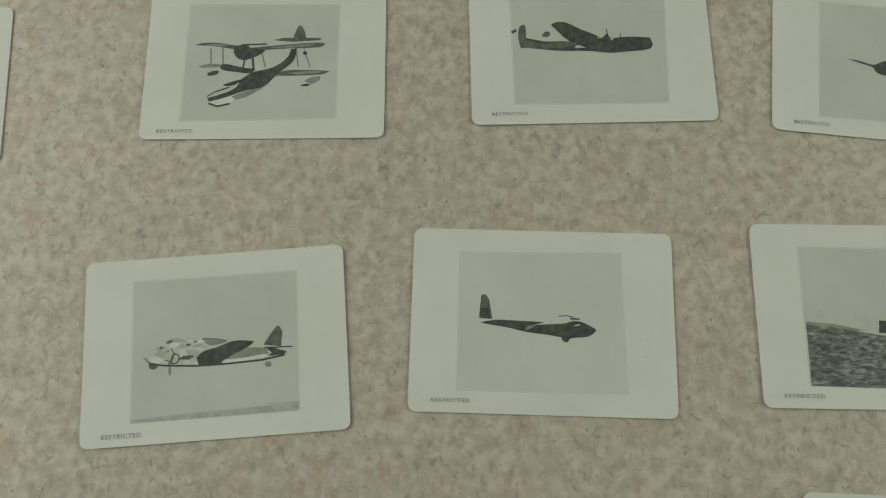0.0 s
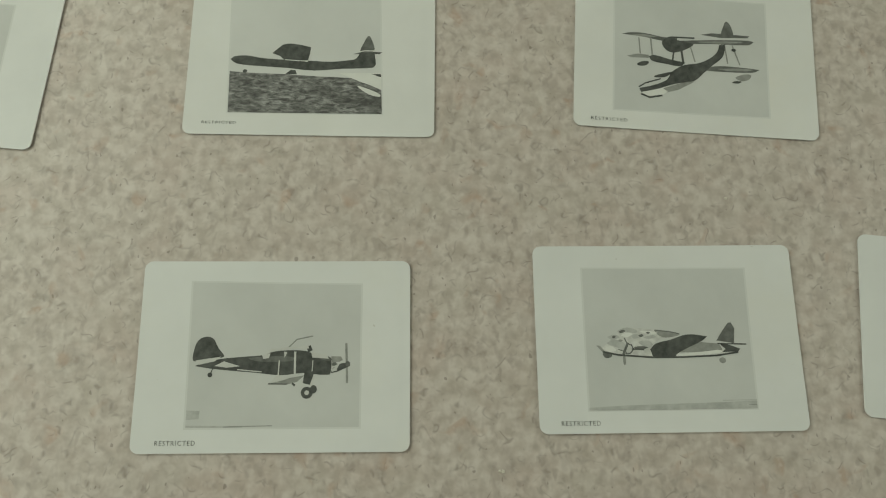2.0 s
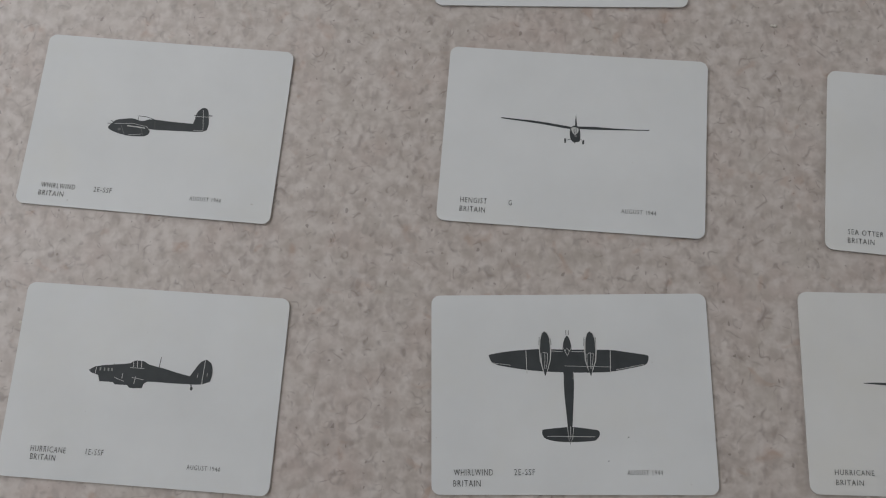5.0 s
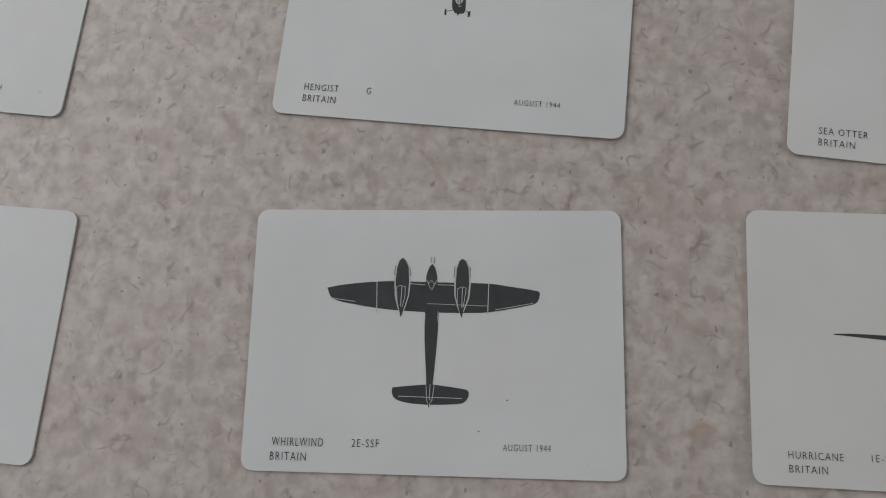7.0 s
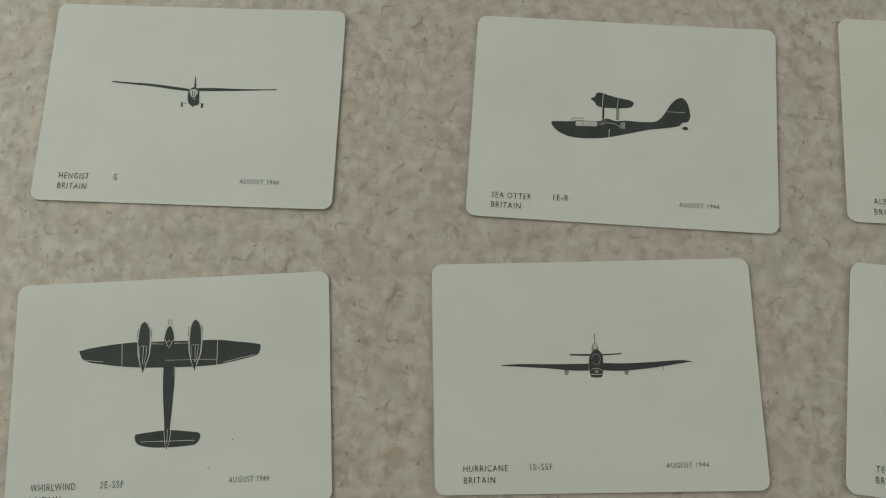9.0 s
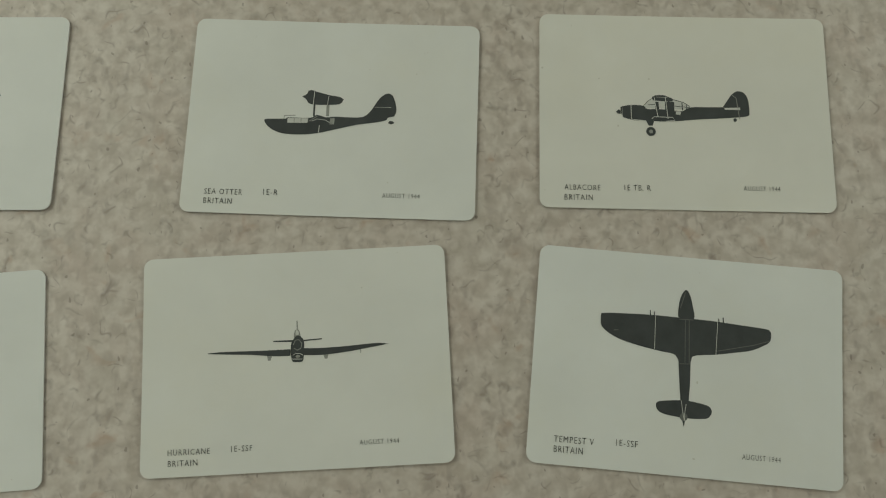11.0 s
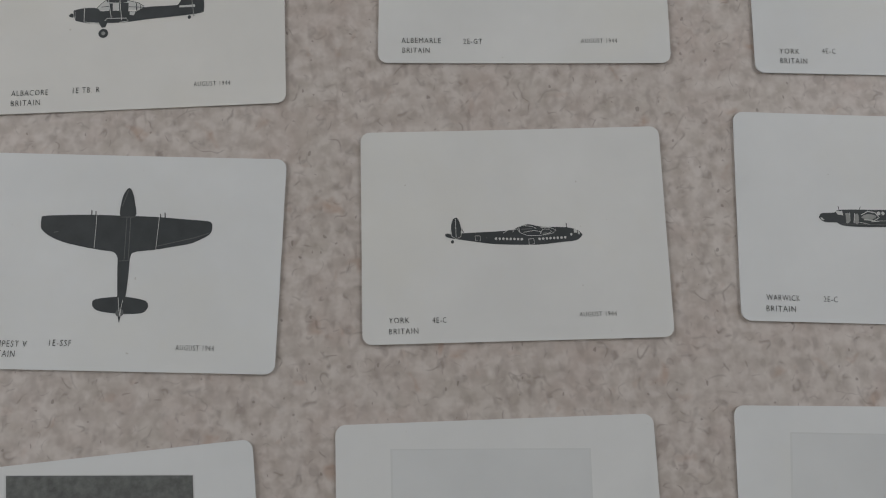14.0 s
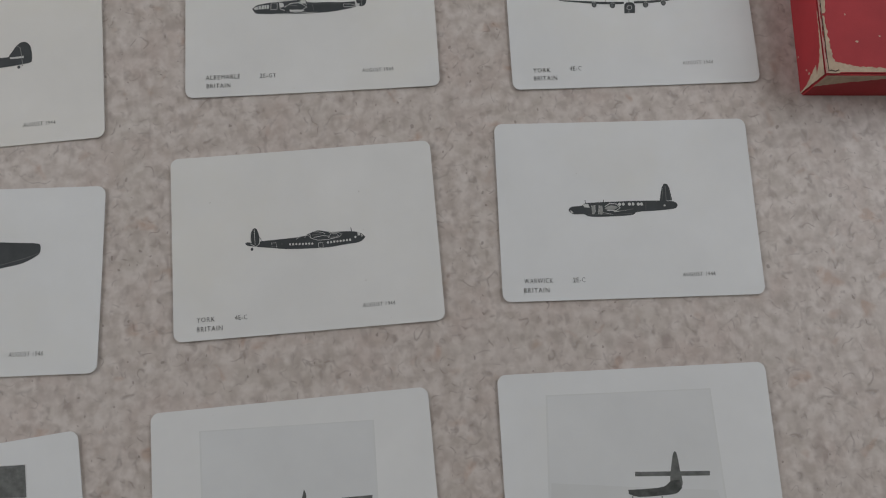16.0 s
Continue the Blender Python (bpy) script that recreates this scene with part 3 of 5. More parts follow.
ink(card, "nose_image", NOSE, 3, shapes=[[(2.7, -5.8), (16.9, -5.2), (19.7, -5.7), (10, -6.5), (2.2, -6.7)]], curves=[[(-22.8, -5), (-20.7, -2.2), (-17.7, 0.6), (-14.7, 2.6), (-9.8, 2.9), (-3.1, 2.1), (1.8, 1.4), (-3.3, -1.2), (-5.7, -3), (-5.5, -6.5), (-13.2, -5.7)]])
ink(card, "camouflage_patch", SEA, 4, curves=[[(-17.1, 1.9), (-13.9, 3.2), (-10.5, 2.3), (-10.9, 1.3), (-14.7, 1.8)], [(-20.3, 0.1), (-17.7, 0.8), (-16.4, -0.2), (-19.1, -0.7)], [(-20.7, -2), (-18, -0.8), (-14.6, -2.4), (-15.1, -4.5), (-17.3, -3.5), (-19.6, -2.7)], [(-8.1, -0.1), (-5.1, 0.6), (-4, -0.2), (-6.7, -0.7)], [(-10.1, -1.8), (-6.8, -1.3), (-5.3, -2.7), (-7.3, -3.8)], [(-12.3, 0.6), (-10.1, 0.9), (-9.4, -0.2), (-11.6, -0.6)]])
ink(card, "pale_detail", WHITE, 4.5, shapes=[[(-6, -5), (-3.8, -3.2), (-4.2, -6.2), (-5.6, -6.3)], [(3.4, -5.9), (10, -5.3), (16.4, -4.6), (18.4, -4.9), (17, -5.7), (9.6, -6.5), (3, -6.6)]], curves=[[(-15.8, 0.6), (-13.4, 1.5), (-11.9, 0.9), (-13.9, -0.1)], [(-9.4, 1.8), (-6, 1.9), (-3.4, 1.2), (-6.4, 0.9)], [(-21.6, -3.9), (-19.4, -3), (-17.7, -4.4), (-20, -5)]])
ink(card, "shade_detail", SOFT_INK, 5.5, curves=[[(-16.6, 1.7), (-15.2, 2.4), (-14.2, 2), (-15.6, 1.3)], [(-9.9, 0.5), (-8.7, 0.9), (-8.2, 0.3), (-9.2, -0.1)], [(-18.9, 0.1), (-18.1, 0.5), (-17.6, 0), (-18.4, -0.4)], [(-7.4, 1.5), (-6.3, 1.6), (-5.9, 1.2), (-6.8, 1)], [(-11.8, -3.5), (-9.2, -3.1), (-6.9, -3.6), (-9.4, -4.2)]], lines=[(0.5, [(-14.2, -2.3), (-12.5, -2.7), (-11.9, -4.1), (-13.1, -5.5), (-14.8, -5.5)]), (0.4, [(-14.8, -0.3), (-14, -2), (-14.6, -3.6)]), (0.35, [(-4.4, 2.2), (0.4, 1.7), (4, 0.9)])])
ink(card, "fuselage_image", MID, 4, shapes=[[(5.3, -3.9), (10.3, -1.9), (17.1, -2.5), (18.2, -4.9), (8.1, -5.3), (3.3, -5.4)], [(-24.4, -2.7), (-23.1, -2.9), (-21.2, -5.1), (-22.2, -5.3)]], curves=[[(-4.2, 2.3), (-0.2, 1.8), (4.1, 0.9), (2.2, 0), (-1.3, -0.3), (-3.5, 0.8)]], ovals=[(-15.2, -7.7, 0.48, 1.73), (17.8, -8.1, 1.16, 0.97), (-16.1, -1.2, 0.77, 0.39)])
ink(card, "shadow_image", SOFT_INK, 5, shapes=[[(16.3, -1.5), (18.6, 1.8), (20.7, 4.4), (21.7, 4.6), (22.8, 2.6), (22.4, -0.6), (22.2, -2.4)]], curves=[[(-22.2, -5.3), (-19.3, -5.5), (-19.8, -6.8), (-21.7, -6.8)]], lines=[(0.8, [(-13.6, -1.9), (-15.5, -5.8)]), (0.35, [(-17, -4.1), (-14.3, -5.1)])])
ink(card, "aircraft_image", PHOTO_INK, 6, shapes=[[(-6.3, -4.2), (-4.3, -2.3), (0.6, -1.1), (5.6, 0.5), (9.1, 0.6), (13.3, -0.1), (11.3, -1.6), (6.3, -3.9), (2.7, -5.8), (1.8, -7.1), (-5.5, -6.7)], [(17.1, -2.5), (19.1, -4.3), (17.8, -5.4), (23.3, -5.2), (24.1, -4.3), (20, -2.8)]], lines=[(0.6, [(-22.2, -4.9), (-17, -6), (-5.5, -6.9), (4.1, -6.9), (15.8, -6.5), (23.3, -5.4)]), (0.4, [(16.5, -2.5), (26.2, -2.8)]), (0.5, [(-12.5, -4), (-8.3, -4.3)])])
wording(card, "restricted_stamp", "RESTRICTED", -37.3, -28.8, 1.50, 12.8, GREY_LINE)
card = spotter_card("B3", "white printed card with a photograph of a dark glider in flight", 0)
photo(card, [(-28.3, 23), (26.7, 23.9), (28, -23.6), (-28.3, -23.9)], LIGHT_SKY)
ink(card, "fin_image", SOFT_INK, 3, shapes=[[(-21.5, 0.3), (-20.8, 8.3), (-19.3, 8.5), (-18.1, 6.8), (-16.9, 0)]], lines=[(0.35, [(5.5, 1.6), (8.2, 1.9), (10.4, 1.4)]), (0.6, [(9.3, 0.9), (12.5, 0.8)])])
ink(card, "aircraft_image", PHOTO_INK, 4, shapes=[[(-16.3, -0.2), (-11.7, -0.2), (-4.1, -0.4), (0.7, -0.5), (-2.2, -1.5), (7.4, -0.8), (10, 0), (13.1, -0.1), (16.9, -1.9), (18.2, -2.8), (16.8, -4.2), (14.9, -5.2), (9.6, -5.8), (8.3, -7.3), (6.9, -6.8), (6.2, -5.5), (1.6, -4.8), (-5, -4.1), (-11.7, -2.7), (-17.4, -1.9), (-20.9, -1.2)], [(-21.3, 0.9), (-20.8, 3.8), (-18.3, 3.9), (-17.4, 0)]])
ink(card, "white_detail", WHITE, 5, lines=[(0.5, [(-20.7, -0.5), (-17.1, -0.2)]), (0.4, [(10.8, -1.5), (12.5, -1.1)])])
ink(card, "shade_detail", MID, 5, shapes=[[(-5, -2), (-1.2, -0.9), (-3.1, -2.5), (-6.3, -3.7)]])
wording(card, "restricted_stamp", "RESTRICTED", -36.8, -28.0, 1.31, 12.7, GREY_LINE)
card = spotter_card("B4", "white printed card with a photograph of a dark field", 0)
photo(card, [(-28.5, 23.2), (25.9, 22.8), (23.4, -24.9), (-28.5, -24)], SKY)
ink(card, "haze_image", PALE, 2, shapes=[[(-28.8, 2.6), (-13.3, 0.5), (23.7, -4.4), (23.1, -8.2), (-2.9, -7), (-19.5, -4.4), (-28.1, -3.7)]], lines=[(0.2, [(-28.7, 3.4), (-13.2, 1.5), (1.6, -1)])])
ink(card, "hedge_image", MID, 2.5, shapes=[[(-28.2, -2.6), (-19.4, -3.2), (-8.3, -5.4), (-19.7, -5.9), (-28.3, -5)]])
ink(card, "field_image", FIELD, 3, shapes=[[(-28.1, -3.7), (-19.5, -4.4), (-2.9, -7), (24.1, -8.2), (23.4, -24.9), (-28.5, -24)]])
ink(card, "aircraft_image", PHOTO_INK, 4, shapes=[[(-3.6, -1.9), (12.7, -2.6), (12.1, -6.6), (-4.1, -6.1)]])
wording(card, "restricted_stamp", "RESTRICTED", -37.6, -28.0, 1.29, 13.1, GREY_LINE)
card = spotter_card("C0", "white printed card with a twin-engined fighter side-view silhouette, on the worktop", 0)
ink(card, "aircraft_silhouette", INK, 3, shapes=[[(-16.2, -0.3), (-14.9, 1.2), (-12, 1.9), (-9.1, 2.3), (-5.7, 1.6), (-3.1, 2.4), (-1.1, 2.5), (5, 2.2), (12.5, 2.1), (13, 3.8), (13.1, 5.6), (13.7, 6.8), (14.7, 7.9), (15.9, 8.2), (17, 7.6), (17.7, 5.4), (18.1, 2), (17.8, 0.2), (16.3, -0.5), (9.5, -0.9), (-0.4, -1.2), (-2.8, -1.1), (-8.5, -1), (-14.9, -1.3)]], curves=[[(-17.2, -1.6), (-16.2, -0.3), (-12.7, 0.3), (-7.7, 0.3), (-3.6, -0.5), (-2.3, -1.7), (-2.8, -3.3), (-4.9, -4), (-9.9, -4.1), (-14.1, -3.3), (-16.5, -2.4)]], lines=[(0.35, [(12.6, 5.2), (18.9, 5.5)]), (0.2, [(-7, 2), (-7.1, 3.4), (-4.3, 3.3), (-1.3, 2.5)]), (0.2, [(-17.7, -0.2), (-15.9, -0.1)]), (0.2, [(-16.7, 0.9), (-15.6, 0.5)])])
ink(card, "white_line", PALE, 4, lines=[(0.2, [(15.4, 7.5), (16.5, -0.3)]), (0.2, [(-15.1, -0.1), (-8.7, 0.5), (-3.6, -0.3), (-2.3, -1.7)]), (0.5, [(-10.6, -0.5), (-6.5, -0.7), (-4.1, -0.9)]), (0.2, [(13.5, 5.8), (12.9, 4.8), (18.4, 5)]), (0.2, [(-9.5, -3.8), (-5.1, -3.2)]), (0.15, [(12.9, -0.3), (16.3, -0.1)])])
ink(card, "panel_line", GREY_LINE, 5, lines=[(0.3, [(-12.6, -0.6), (-11.2, -3.5)]), (0.25, [(-5.5, -1), (-4.4, -3.6)]), (0.2, [(-1, 2.1), (-0.5, -1)])], ovals=[(-13.1, -2, 0.6, 0.5)])
wording(card, "aircraft_name", "WHIRLWIND", -36.5, -25.1, 1.77, 12.0)
wording(card, "country", "BRITAIN", -36.9, -27.9, 1.76, 8.8)
wording(card, "type_code", "2E-SSF", -17.9, -25.2, 1.76, 6.3)
wording(card, "print_date", "AUGUST 1944", 15.8, -25.3, 1.48, 10.9, DATE)
card = spotter_card("C1", "white printed card with a glider front-view silhouette, on the worktop", 0)
ink(card, "aircraft_silhouette", INK, 3, shapes=[[(-25.1, 6.5), (-18.6, 6.2), (-12.1, 5.9), (-3.7, 5), (-1.3, 4.7), (-1.2, 3.9), (-4.6, 4.2), (-12, 5.1), (-18.5, 5.6), (-24.9, 6.1)], [(1.3, 5), (6.4, 5.2), (13.7, 5.1), (21, 5.2), (25.3, 5.4), (25.3, 5.1), (17.4, 4.7), (6.5, 4.2), (1.3, 4.1)], [(0.3, 9.3), (0.6, 7.4), (0.9, 5), (0.2, 5), (0.2, 7.1)], [(-3.2, 0.4), (-2.7, 0.4), (-2.6, -1.2), (-3.1, -1.2)], [(3, 0.2), (3.6, 0.2), (3.5, -1.3), (2.9, -1.3)], [(0.1, -0.3), (0.7, -0.3), (0.5, -1.2), (0.3, -1.2)]], curves=[[(-1.4, 3.9), (-0.7, 4.9), (0.5, 5.2), (1.7, 4.5), (2.1, 2.5), (2.1, -0), (1.2, -0.6), (-0.4, -0.5), (-1.3, 1.2)]], lines=[(0.15, [(-2.5, -0.2), (-1, 0.3)]), (0.15, [(2.3, 0.4), (3, -0.2)])])
ink(card, "white_line", PALE, 4, curves=[[(-1.1, 4), (-0.2, 4.6), (1.1, 4.4), (1.5, 3.5), (0.7, 2.1), (-0.2, 2.2)]], lines=[(0.25, [(0.2, 1.5), (1.1, 1.5)])])
ink(card, "glazing_bar", INK, 5, lines=[(0.2, [(-0.1, 4), (0.1, 2.2)]), (0.2, [(0.6, 4.2), (0.7, 2.3)])])
wording(card, "aircraft_name", "HENGIST", -36.8, -24.6, 1.83, 8.9)
wording(card, "country", "BRITAIN", -36.8, -27.7, 1.83, 8.5)
wording(card, "type_code", "G", -20.6, -24.5, 1.82, 1.1)
wording(card, "print_date", "AUGUST 1944", 16.9, -24.5, 1.51, 11.5, DATE)
card = spotter_card("C2", "cream printed card with a flying-boat side-view silhouette, on the worktop", 0.2)
ink(card, "struts", MID, 3, lines=[(0.9, [(-1.7, 4.2), (-1.7, 0.3)]), (0.25, [(-15.1, -1.2), (-14.9, 0.1), (-11.5, 0.3)])])
ink(card, "aircraft_silhouette", INK, 4, shapes=[[(-21.1, -1.6), (-20.6, -1.2), (-14.5, -0.9), (-13.9, -0.5), (-6.9, -0.4), (-4.9, 0.6), (-2.2, -0.1), (0.4, 0.2), (5.7, 0.1), (9.2, 0.4), (10.9, 1.6), (12.6, 4.1), (13.9, 6.3), (15.6, 7.9), (17, 8.3), (18.2, 7.4), (19.2, 4.7), (19.4, 2.3), (18.8, 0.8), (17, 0.4), (16.5, -0.4), (13.6, -1.2), (7.5, -2.2), (0.6, -4), (-4.6, -5.3), (-9.8, -5.9), (-15.1, -5.7), (-18.3, -4.6), (-20.3, -3)], [(-9.9, 6.5), (-8.5, 7.3), (-8.1, 8.4), (-7, 8.6), (-5.2, 8.1), (-1.6, 7.2), (1.9, 6.6), (3, 5.9), (2.3, 4.6), (0.3, 4.1), (-5, 3.9), (-7.7, 4.3), (-8.6, 5.6)]], lines=[(0.55, [(-5.9, 4.2), (-5.9, 0.2)])], ovals=[(18, -1.2, 0.87, 0.52)])
ink(card, "white_line", PALE, 5, shapes=[[(-13.9, -0.7), (-7.6, -0.6), (-7.7, -2.1), (-13.9, -2.2)]], lines=[(0.25, [(-6.1, 8.3), (-6.3, 4)]), (0.2, [(-1.6, 7), (-1.9, 4)]), (0.3, [(-4, -2.7), (-4.1, -5.1)]), (0.2, [(-6.5, -1.5), (-4.8, -0.7), (-2.2, -1), (-0.9, -1.8)]), (0.15, [(12.6, 3.7), (17.8, 3.7)])])
ink(card, "grey_detail", MID, 5, shapes=[[(-0.8, -0.4), (0.6, -0.3), (0.5, -2.3), (-0.9, -2.4)]], lines=[(0.2, [(-7.4, -1.6), (-4.8, 0.2)])])
ink(card, "glazing_bar", INK, 6, lines=[(0.12, [(-11.8, -0.8), (-11.8, -2.1)]), (0.12, [(-9.7, -0.7), (-9.7, -2)])])
wording(card, "aircraft_name", "SEA OTTER", -37.3, -25.6, 1.73, 11.4)
wording(card, "country", "BRITAIN", -37.3, -28.5, 1.73, 8.5)
wording(card, "type_code", "1E-R", -19.5, -25.3, 1.72, 4.3)
wording(card, "print_date", "AUGUST 1944", 16.4, -25.1, 1.46, 11.3, DATE)
card = spotter_card("C3", "cream printed card with a biplane side-view silhouette, on the worktop", 0.8)
ink(card, "canopy", PALE, 3, shapes=[[(-12.5, 1.5), (-11.1, 3), (-9.9, 3.9), (-8.7, 4.4), (-5.9, 4.5), (-3.1, 3.6), (-0.1, 2.8), (1.7, 1.6), (1.8, 0.5), (-12.4, 0.8)]])
ink(card, "aircraft_silhouette", INK, 4, shapes=[[(-19.6, 1), (-16.8, 1.6), (-12.5, 1.5), (-11.4, 0.5), (-8.8, 0.5), (-5.8, 0.4), (-3, 0.1), (-0.5, -0), (1.7, 1.2), (7.4, 1.4), (11.9, 1.5), (13.1, 3.3), (14.8, 5.7), (16.6, 6.8), (18.4, 6.4), (19.6, 4.6), (20, 1.2), (19.9, -1), (18.8, -1.4), (15.3, -1.8), (10.1, -2.2), (3.1, -2.7), (-2.5, -3.3), (-7.4, -3.5), (-12.3, -3.2), (-15.3, -3.3), (-18.8, -2.4), (-19.4, -0.9)], [(-21, -0.7), (-20.3, 0.1), (-19.6, -0.1), (-19.5, -1.3), (-20.4, -1.2)], [(-12.3, -2.4), (-9.2, -2.9), (-9.8, -4.9), (-11, -4.9)], [(-9.9, 4.4), (-8.5, 5), (-5.9, 5), (-4.7, 4.5), (-3.4, 4), (-3.4, 3.1), (-4.8, 3), (-9.5, 3.3)], [(-8.8, 2.9), (-7.8, 2.9), (-7.7, 0.4), (-8.8, 0.5)], [(-5.9, 3), (-3, 2.9), (-3, 0.1), (-5.8, 0.4)]], lines=[(0.18, [(-12.5, 1.5), (-11.1, 3), (-9.9, 3.9)]), (0.2, [(-3.4, 3.7), (-0.1, 2.8), (1.7, 1.6)]), (0.3, [(-0.6, 2.6), (-0.5, 0.2)]), (0.2, [(0.7, 2.2), (0.7, 0.3)]), (0.2, [(-11.1, 1.8), (-8.8, 2)]), (0.2, [(-3, 1.6), (1.7, 1.2)])], ovals=[(-10.4, -6.8, 1.48, 1.48), (15.5, -2.6, 0.53, 0.61)])
ink(card, "white_line", PALE, 5, shapes=[[(-2.6, -0.1), (-0.9, -0.2), (-1.3, -1.3), (-2.6, -1.1)], [(12.3, 1.3), (17.2, 1.5), (17.2, 0.7), (12.5, 0.7)]], lines=[(0.3, [(-16.3, 2), (-16.3, -2.9), (-11.8, -3.4)]), (0.25, [(-9.2, 4.6), (-8.1, -2)]), (0.25, [(-5.7, 4.5), (-5, -2.7)]), (0.3, [(-10, -2.7), (-9.4, -2), (-3.6, -2.1), (-2.9, -3.1), (-5.7, -3.4)]), (0.15, [(-19.1, 0.6), (-19, -2.2)])])
ink(card, "grey_detail", MID, 6, lines=[(0.2, [(14.7, 5.7), (16.1, 4.5), (16.9, -2.4)]), (0.2, [(-8.5, 4.4), (-5, 4.3)])], ovals=[(-10.4, -6.8, 0.61, 0.61)])
wording(card, "aircraft_name", "ALBACORE", -37.0, -25.8, 1.71, 10.8)
wording(card, "country", "BRITAIN", -37.0, -28.9, 1.71, 8.5)
wording(card, "type_code", "1E TB. R", -18.9, -25.6, 1.72, 7.9)
wording(card, "print_date", "AUGUST 1944", 17.0, -25.0, 1.46, 10.9, DATE)
card = spotter_card("C4", "cream printed card with a twin-engined transport silhouette, on the worktop", 0.4)
ink(card, "aircraft_silhouette", INK, 3, shapes=[[(-20.9, 1.6), (-19.3, 2.9), (-17.5, 3.3), (-14.2, 3.8), (-10.3, 4), (-6.7, 4.2), (-2.2, 4.3), (-1, 3.3), (5.8, 3), (11.2, 2.7), (15.9, 2.8), (16.2, 0.7), (13.8, 0.1), (7.5, -0.8), (0.4, -1.1), (-6.8, -1), (-12.1, -0.8), (-17.5, -0.5), (-19.6, -0.2)]], ovals=[(18.2, 3.2, 1.89, 2.52)])
ink(card, "white_line", PALE, 4, shapes=[[(-20.3, 1.9), (-18.4, 2.7), (-14.8, 3), (-15, 1.4), (-20, 1.2)], [(16, 2), (17.7, 1.8), (17.1, 0.7), (16, 0.9)]], lines=[(0.25, [(-14.1, 3.6), (-14.3, 1.1), (-12.1, 0.9), (-11.9, 3.6), (-14.1, 3.6)]), (0.3, [(-11.2, 4), (-10.9, 1.1), (-9.3, 0.5)]), (0.35, [(-9.4, 1.7), (-7.2, 3.1), (-4, 3.3), (-1.4, 1.4), (-3.9, 0), (-7.6, 0.6)]), (0.25, [(11.7, 2), (15.9, 1.6), (15.5, 0.7), (11.7, 0.8), (11.7, 2)]), (0.2, [(-12.4, 4.4), (-2.2, 4.5)]), (0.2, [(-13, -0.7), (2.2, -0.8)]), (0.4, [(-4, 2.9), (-3.1, 3.7), (-1.3, 2.4)])])
ink(card, "glazing_bar", INK, 5, lines=[(0.2, [(-18.7, 2.9), (-18.7, 1.2)]), (0.2, [(-17.6, 2.9), (-17.7, 1.2)]), (0.2, [(-16.6, 3), (-16.6, 1.2)]), (0.2, [(-15.7, 3), (-15.7, 1.2)])])
ink(card, "grey_detail", MID, 5, lines=[(0.2, [(18.3, 5.7), (18.2, 0.7)]), (0.2, [(16.6, 3.2), (19.9, 3.2)])])
ink(card, "panel_line", GREY_LINE, 6, lines=[(0.2, [(-1, 2.6), (11.2, 2)]), (0.25, [(-8.9, -0.2), (-1.4, -0.5)]), (0.2, [(0.5, 2.6), (1.1, -0.1)]), (0.5, [(-8.9, 2.5), (-4.9, 2.1)])])
ink(card, "engine_highlight", PALE, 6, curves=[[(-11.2, 3.2), (-9.9, 3.4), (-9.6, 2.1), (-10.7, 1.7)], [(-7.7, 0.2), (-5.3, 0.6), (-2.3, 0.1), (-5.3, -0.6)], [(-3.8, 3.9), (-2.2, 4.1), (-1.7, 3.1), (-3.1, 2.9)]])
wording(card, "aircraft_name", "ALBEMARLE", -37.4, -24.9, 1.62, 11.9)
wording(card, "country", "BRITAIN", -37.1, -28.1, 1.62, 8.2)
wording(card, "type_code", "2E-GT", -18.6, -25.1, 1.63, 5.7)
wording(card, "print_date", "AUGUST 1944", 17.3, -24.8, 1.40, 11.0, DATE)
card = spotter_card("C5", "white printed card with a four-engined airliner front view", 0)
ink(card, "grey_detail", MID, 3, lines=[(0.3, [(-8.3, 5.3), (-8.4, 1.6)]), (0.3, [(0.3, 4.9), (0.2, 1.2)]), (0.3, [(8.7, 5.1), (8.7, 1.2)])])
ink(card, "aircraft_silhouette", INK, 4, shapes=[[(-25.5, 2.9), (-19.5, 2.5), (-10.4, 1.8), (-1.7, 1.5), (-1.7, 0.6), (-9.5, 0.8), (-19.5, 1.9), (-25.4, 2.6)], [(2, 1.6), (9, 1.7), (18.3, 2.3), (25.6, 3.1), (25.5, 2.7), (17.2, 1.7), (8.9, 0.8), (2, 0.7)], [(-1.6, 0.4), (-0.7, 1.2), (1.4, 1.2), (2.3, 0.1), (2, -3.1), (-1.9, -3.1)]], ovals=[(-12.7, 0.8, 0.91, 1.22), (-6, 0.3, 1.02, 1.22), (6.2, 0.2, 1.02, 1.22), (12.8, 0.7, 0.92, 1.23)])
ink(card, "white_line", PALE, 5, lines=[(0.25, [(-0.8, -0.7), (0.1, 0.1), (1, -0.3), (0.9, -1.4), (-0.1, -1.8), (-0.9, -1.1)]), (0.2, [(-0.2, -2.2), (-0.2, -3.1)]), (0.2, [(-13.5, 1.3), (-12.6, 1.9), (-11.9, 1.2)]), (0.2, [(-6.8, 0.7), (-5.9, 1.3), (-5.2, 0.7)]), (0.2, [(5.4, 0.7), (6.3, 1.3), (7, 0.6)]), (0.2, [(12, 1.2), (12.9, 1.8), (13.6, 1.1)])])
ink(card, "cowling", GREY_LINE, 5, ovals=[(-12.7, 0.6, 0.53, 0.73), (-6.1, 0, 0.57, 0.73), (6.2, -0, 0.57, 0.73), (12.8, 0.5, 0.53, 0.74)])
wording(card, "aircraft_name", "YORK", -36.8, -25.1, 1.68, 6.1)
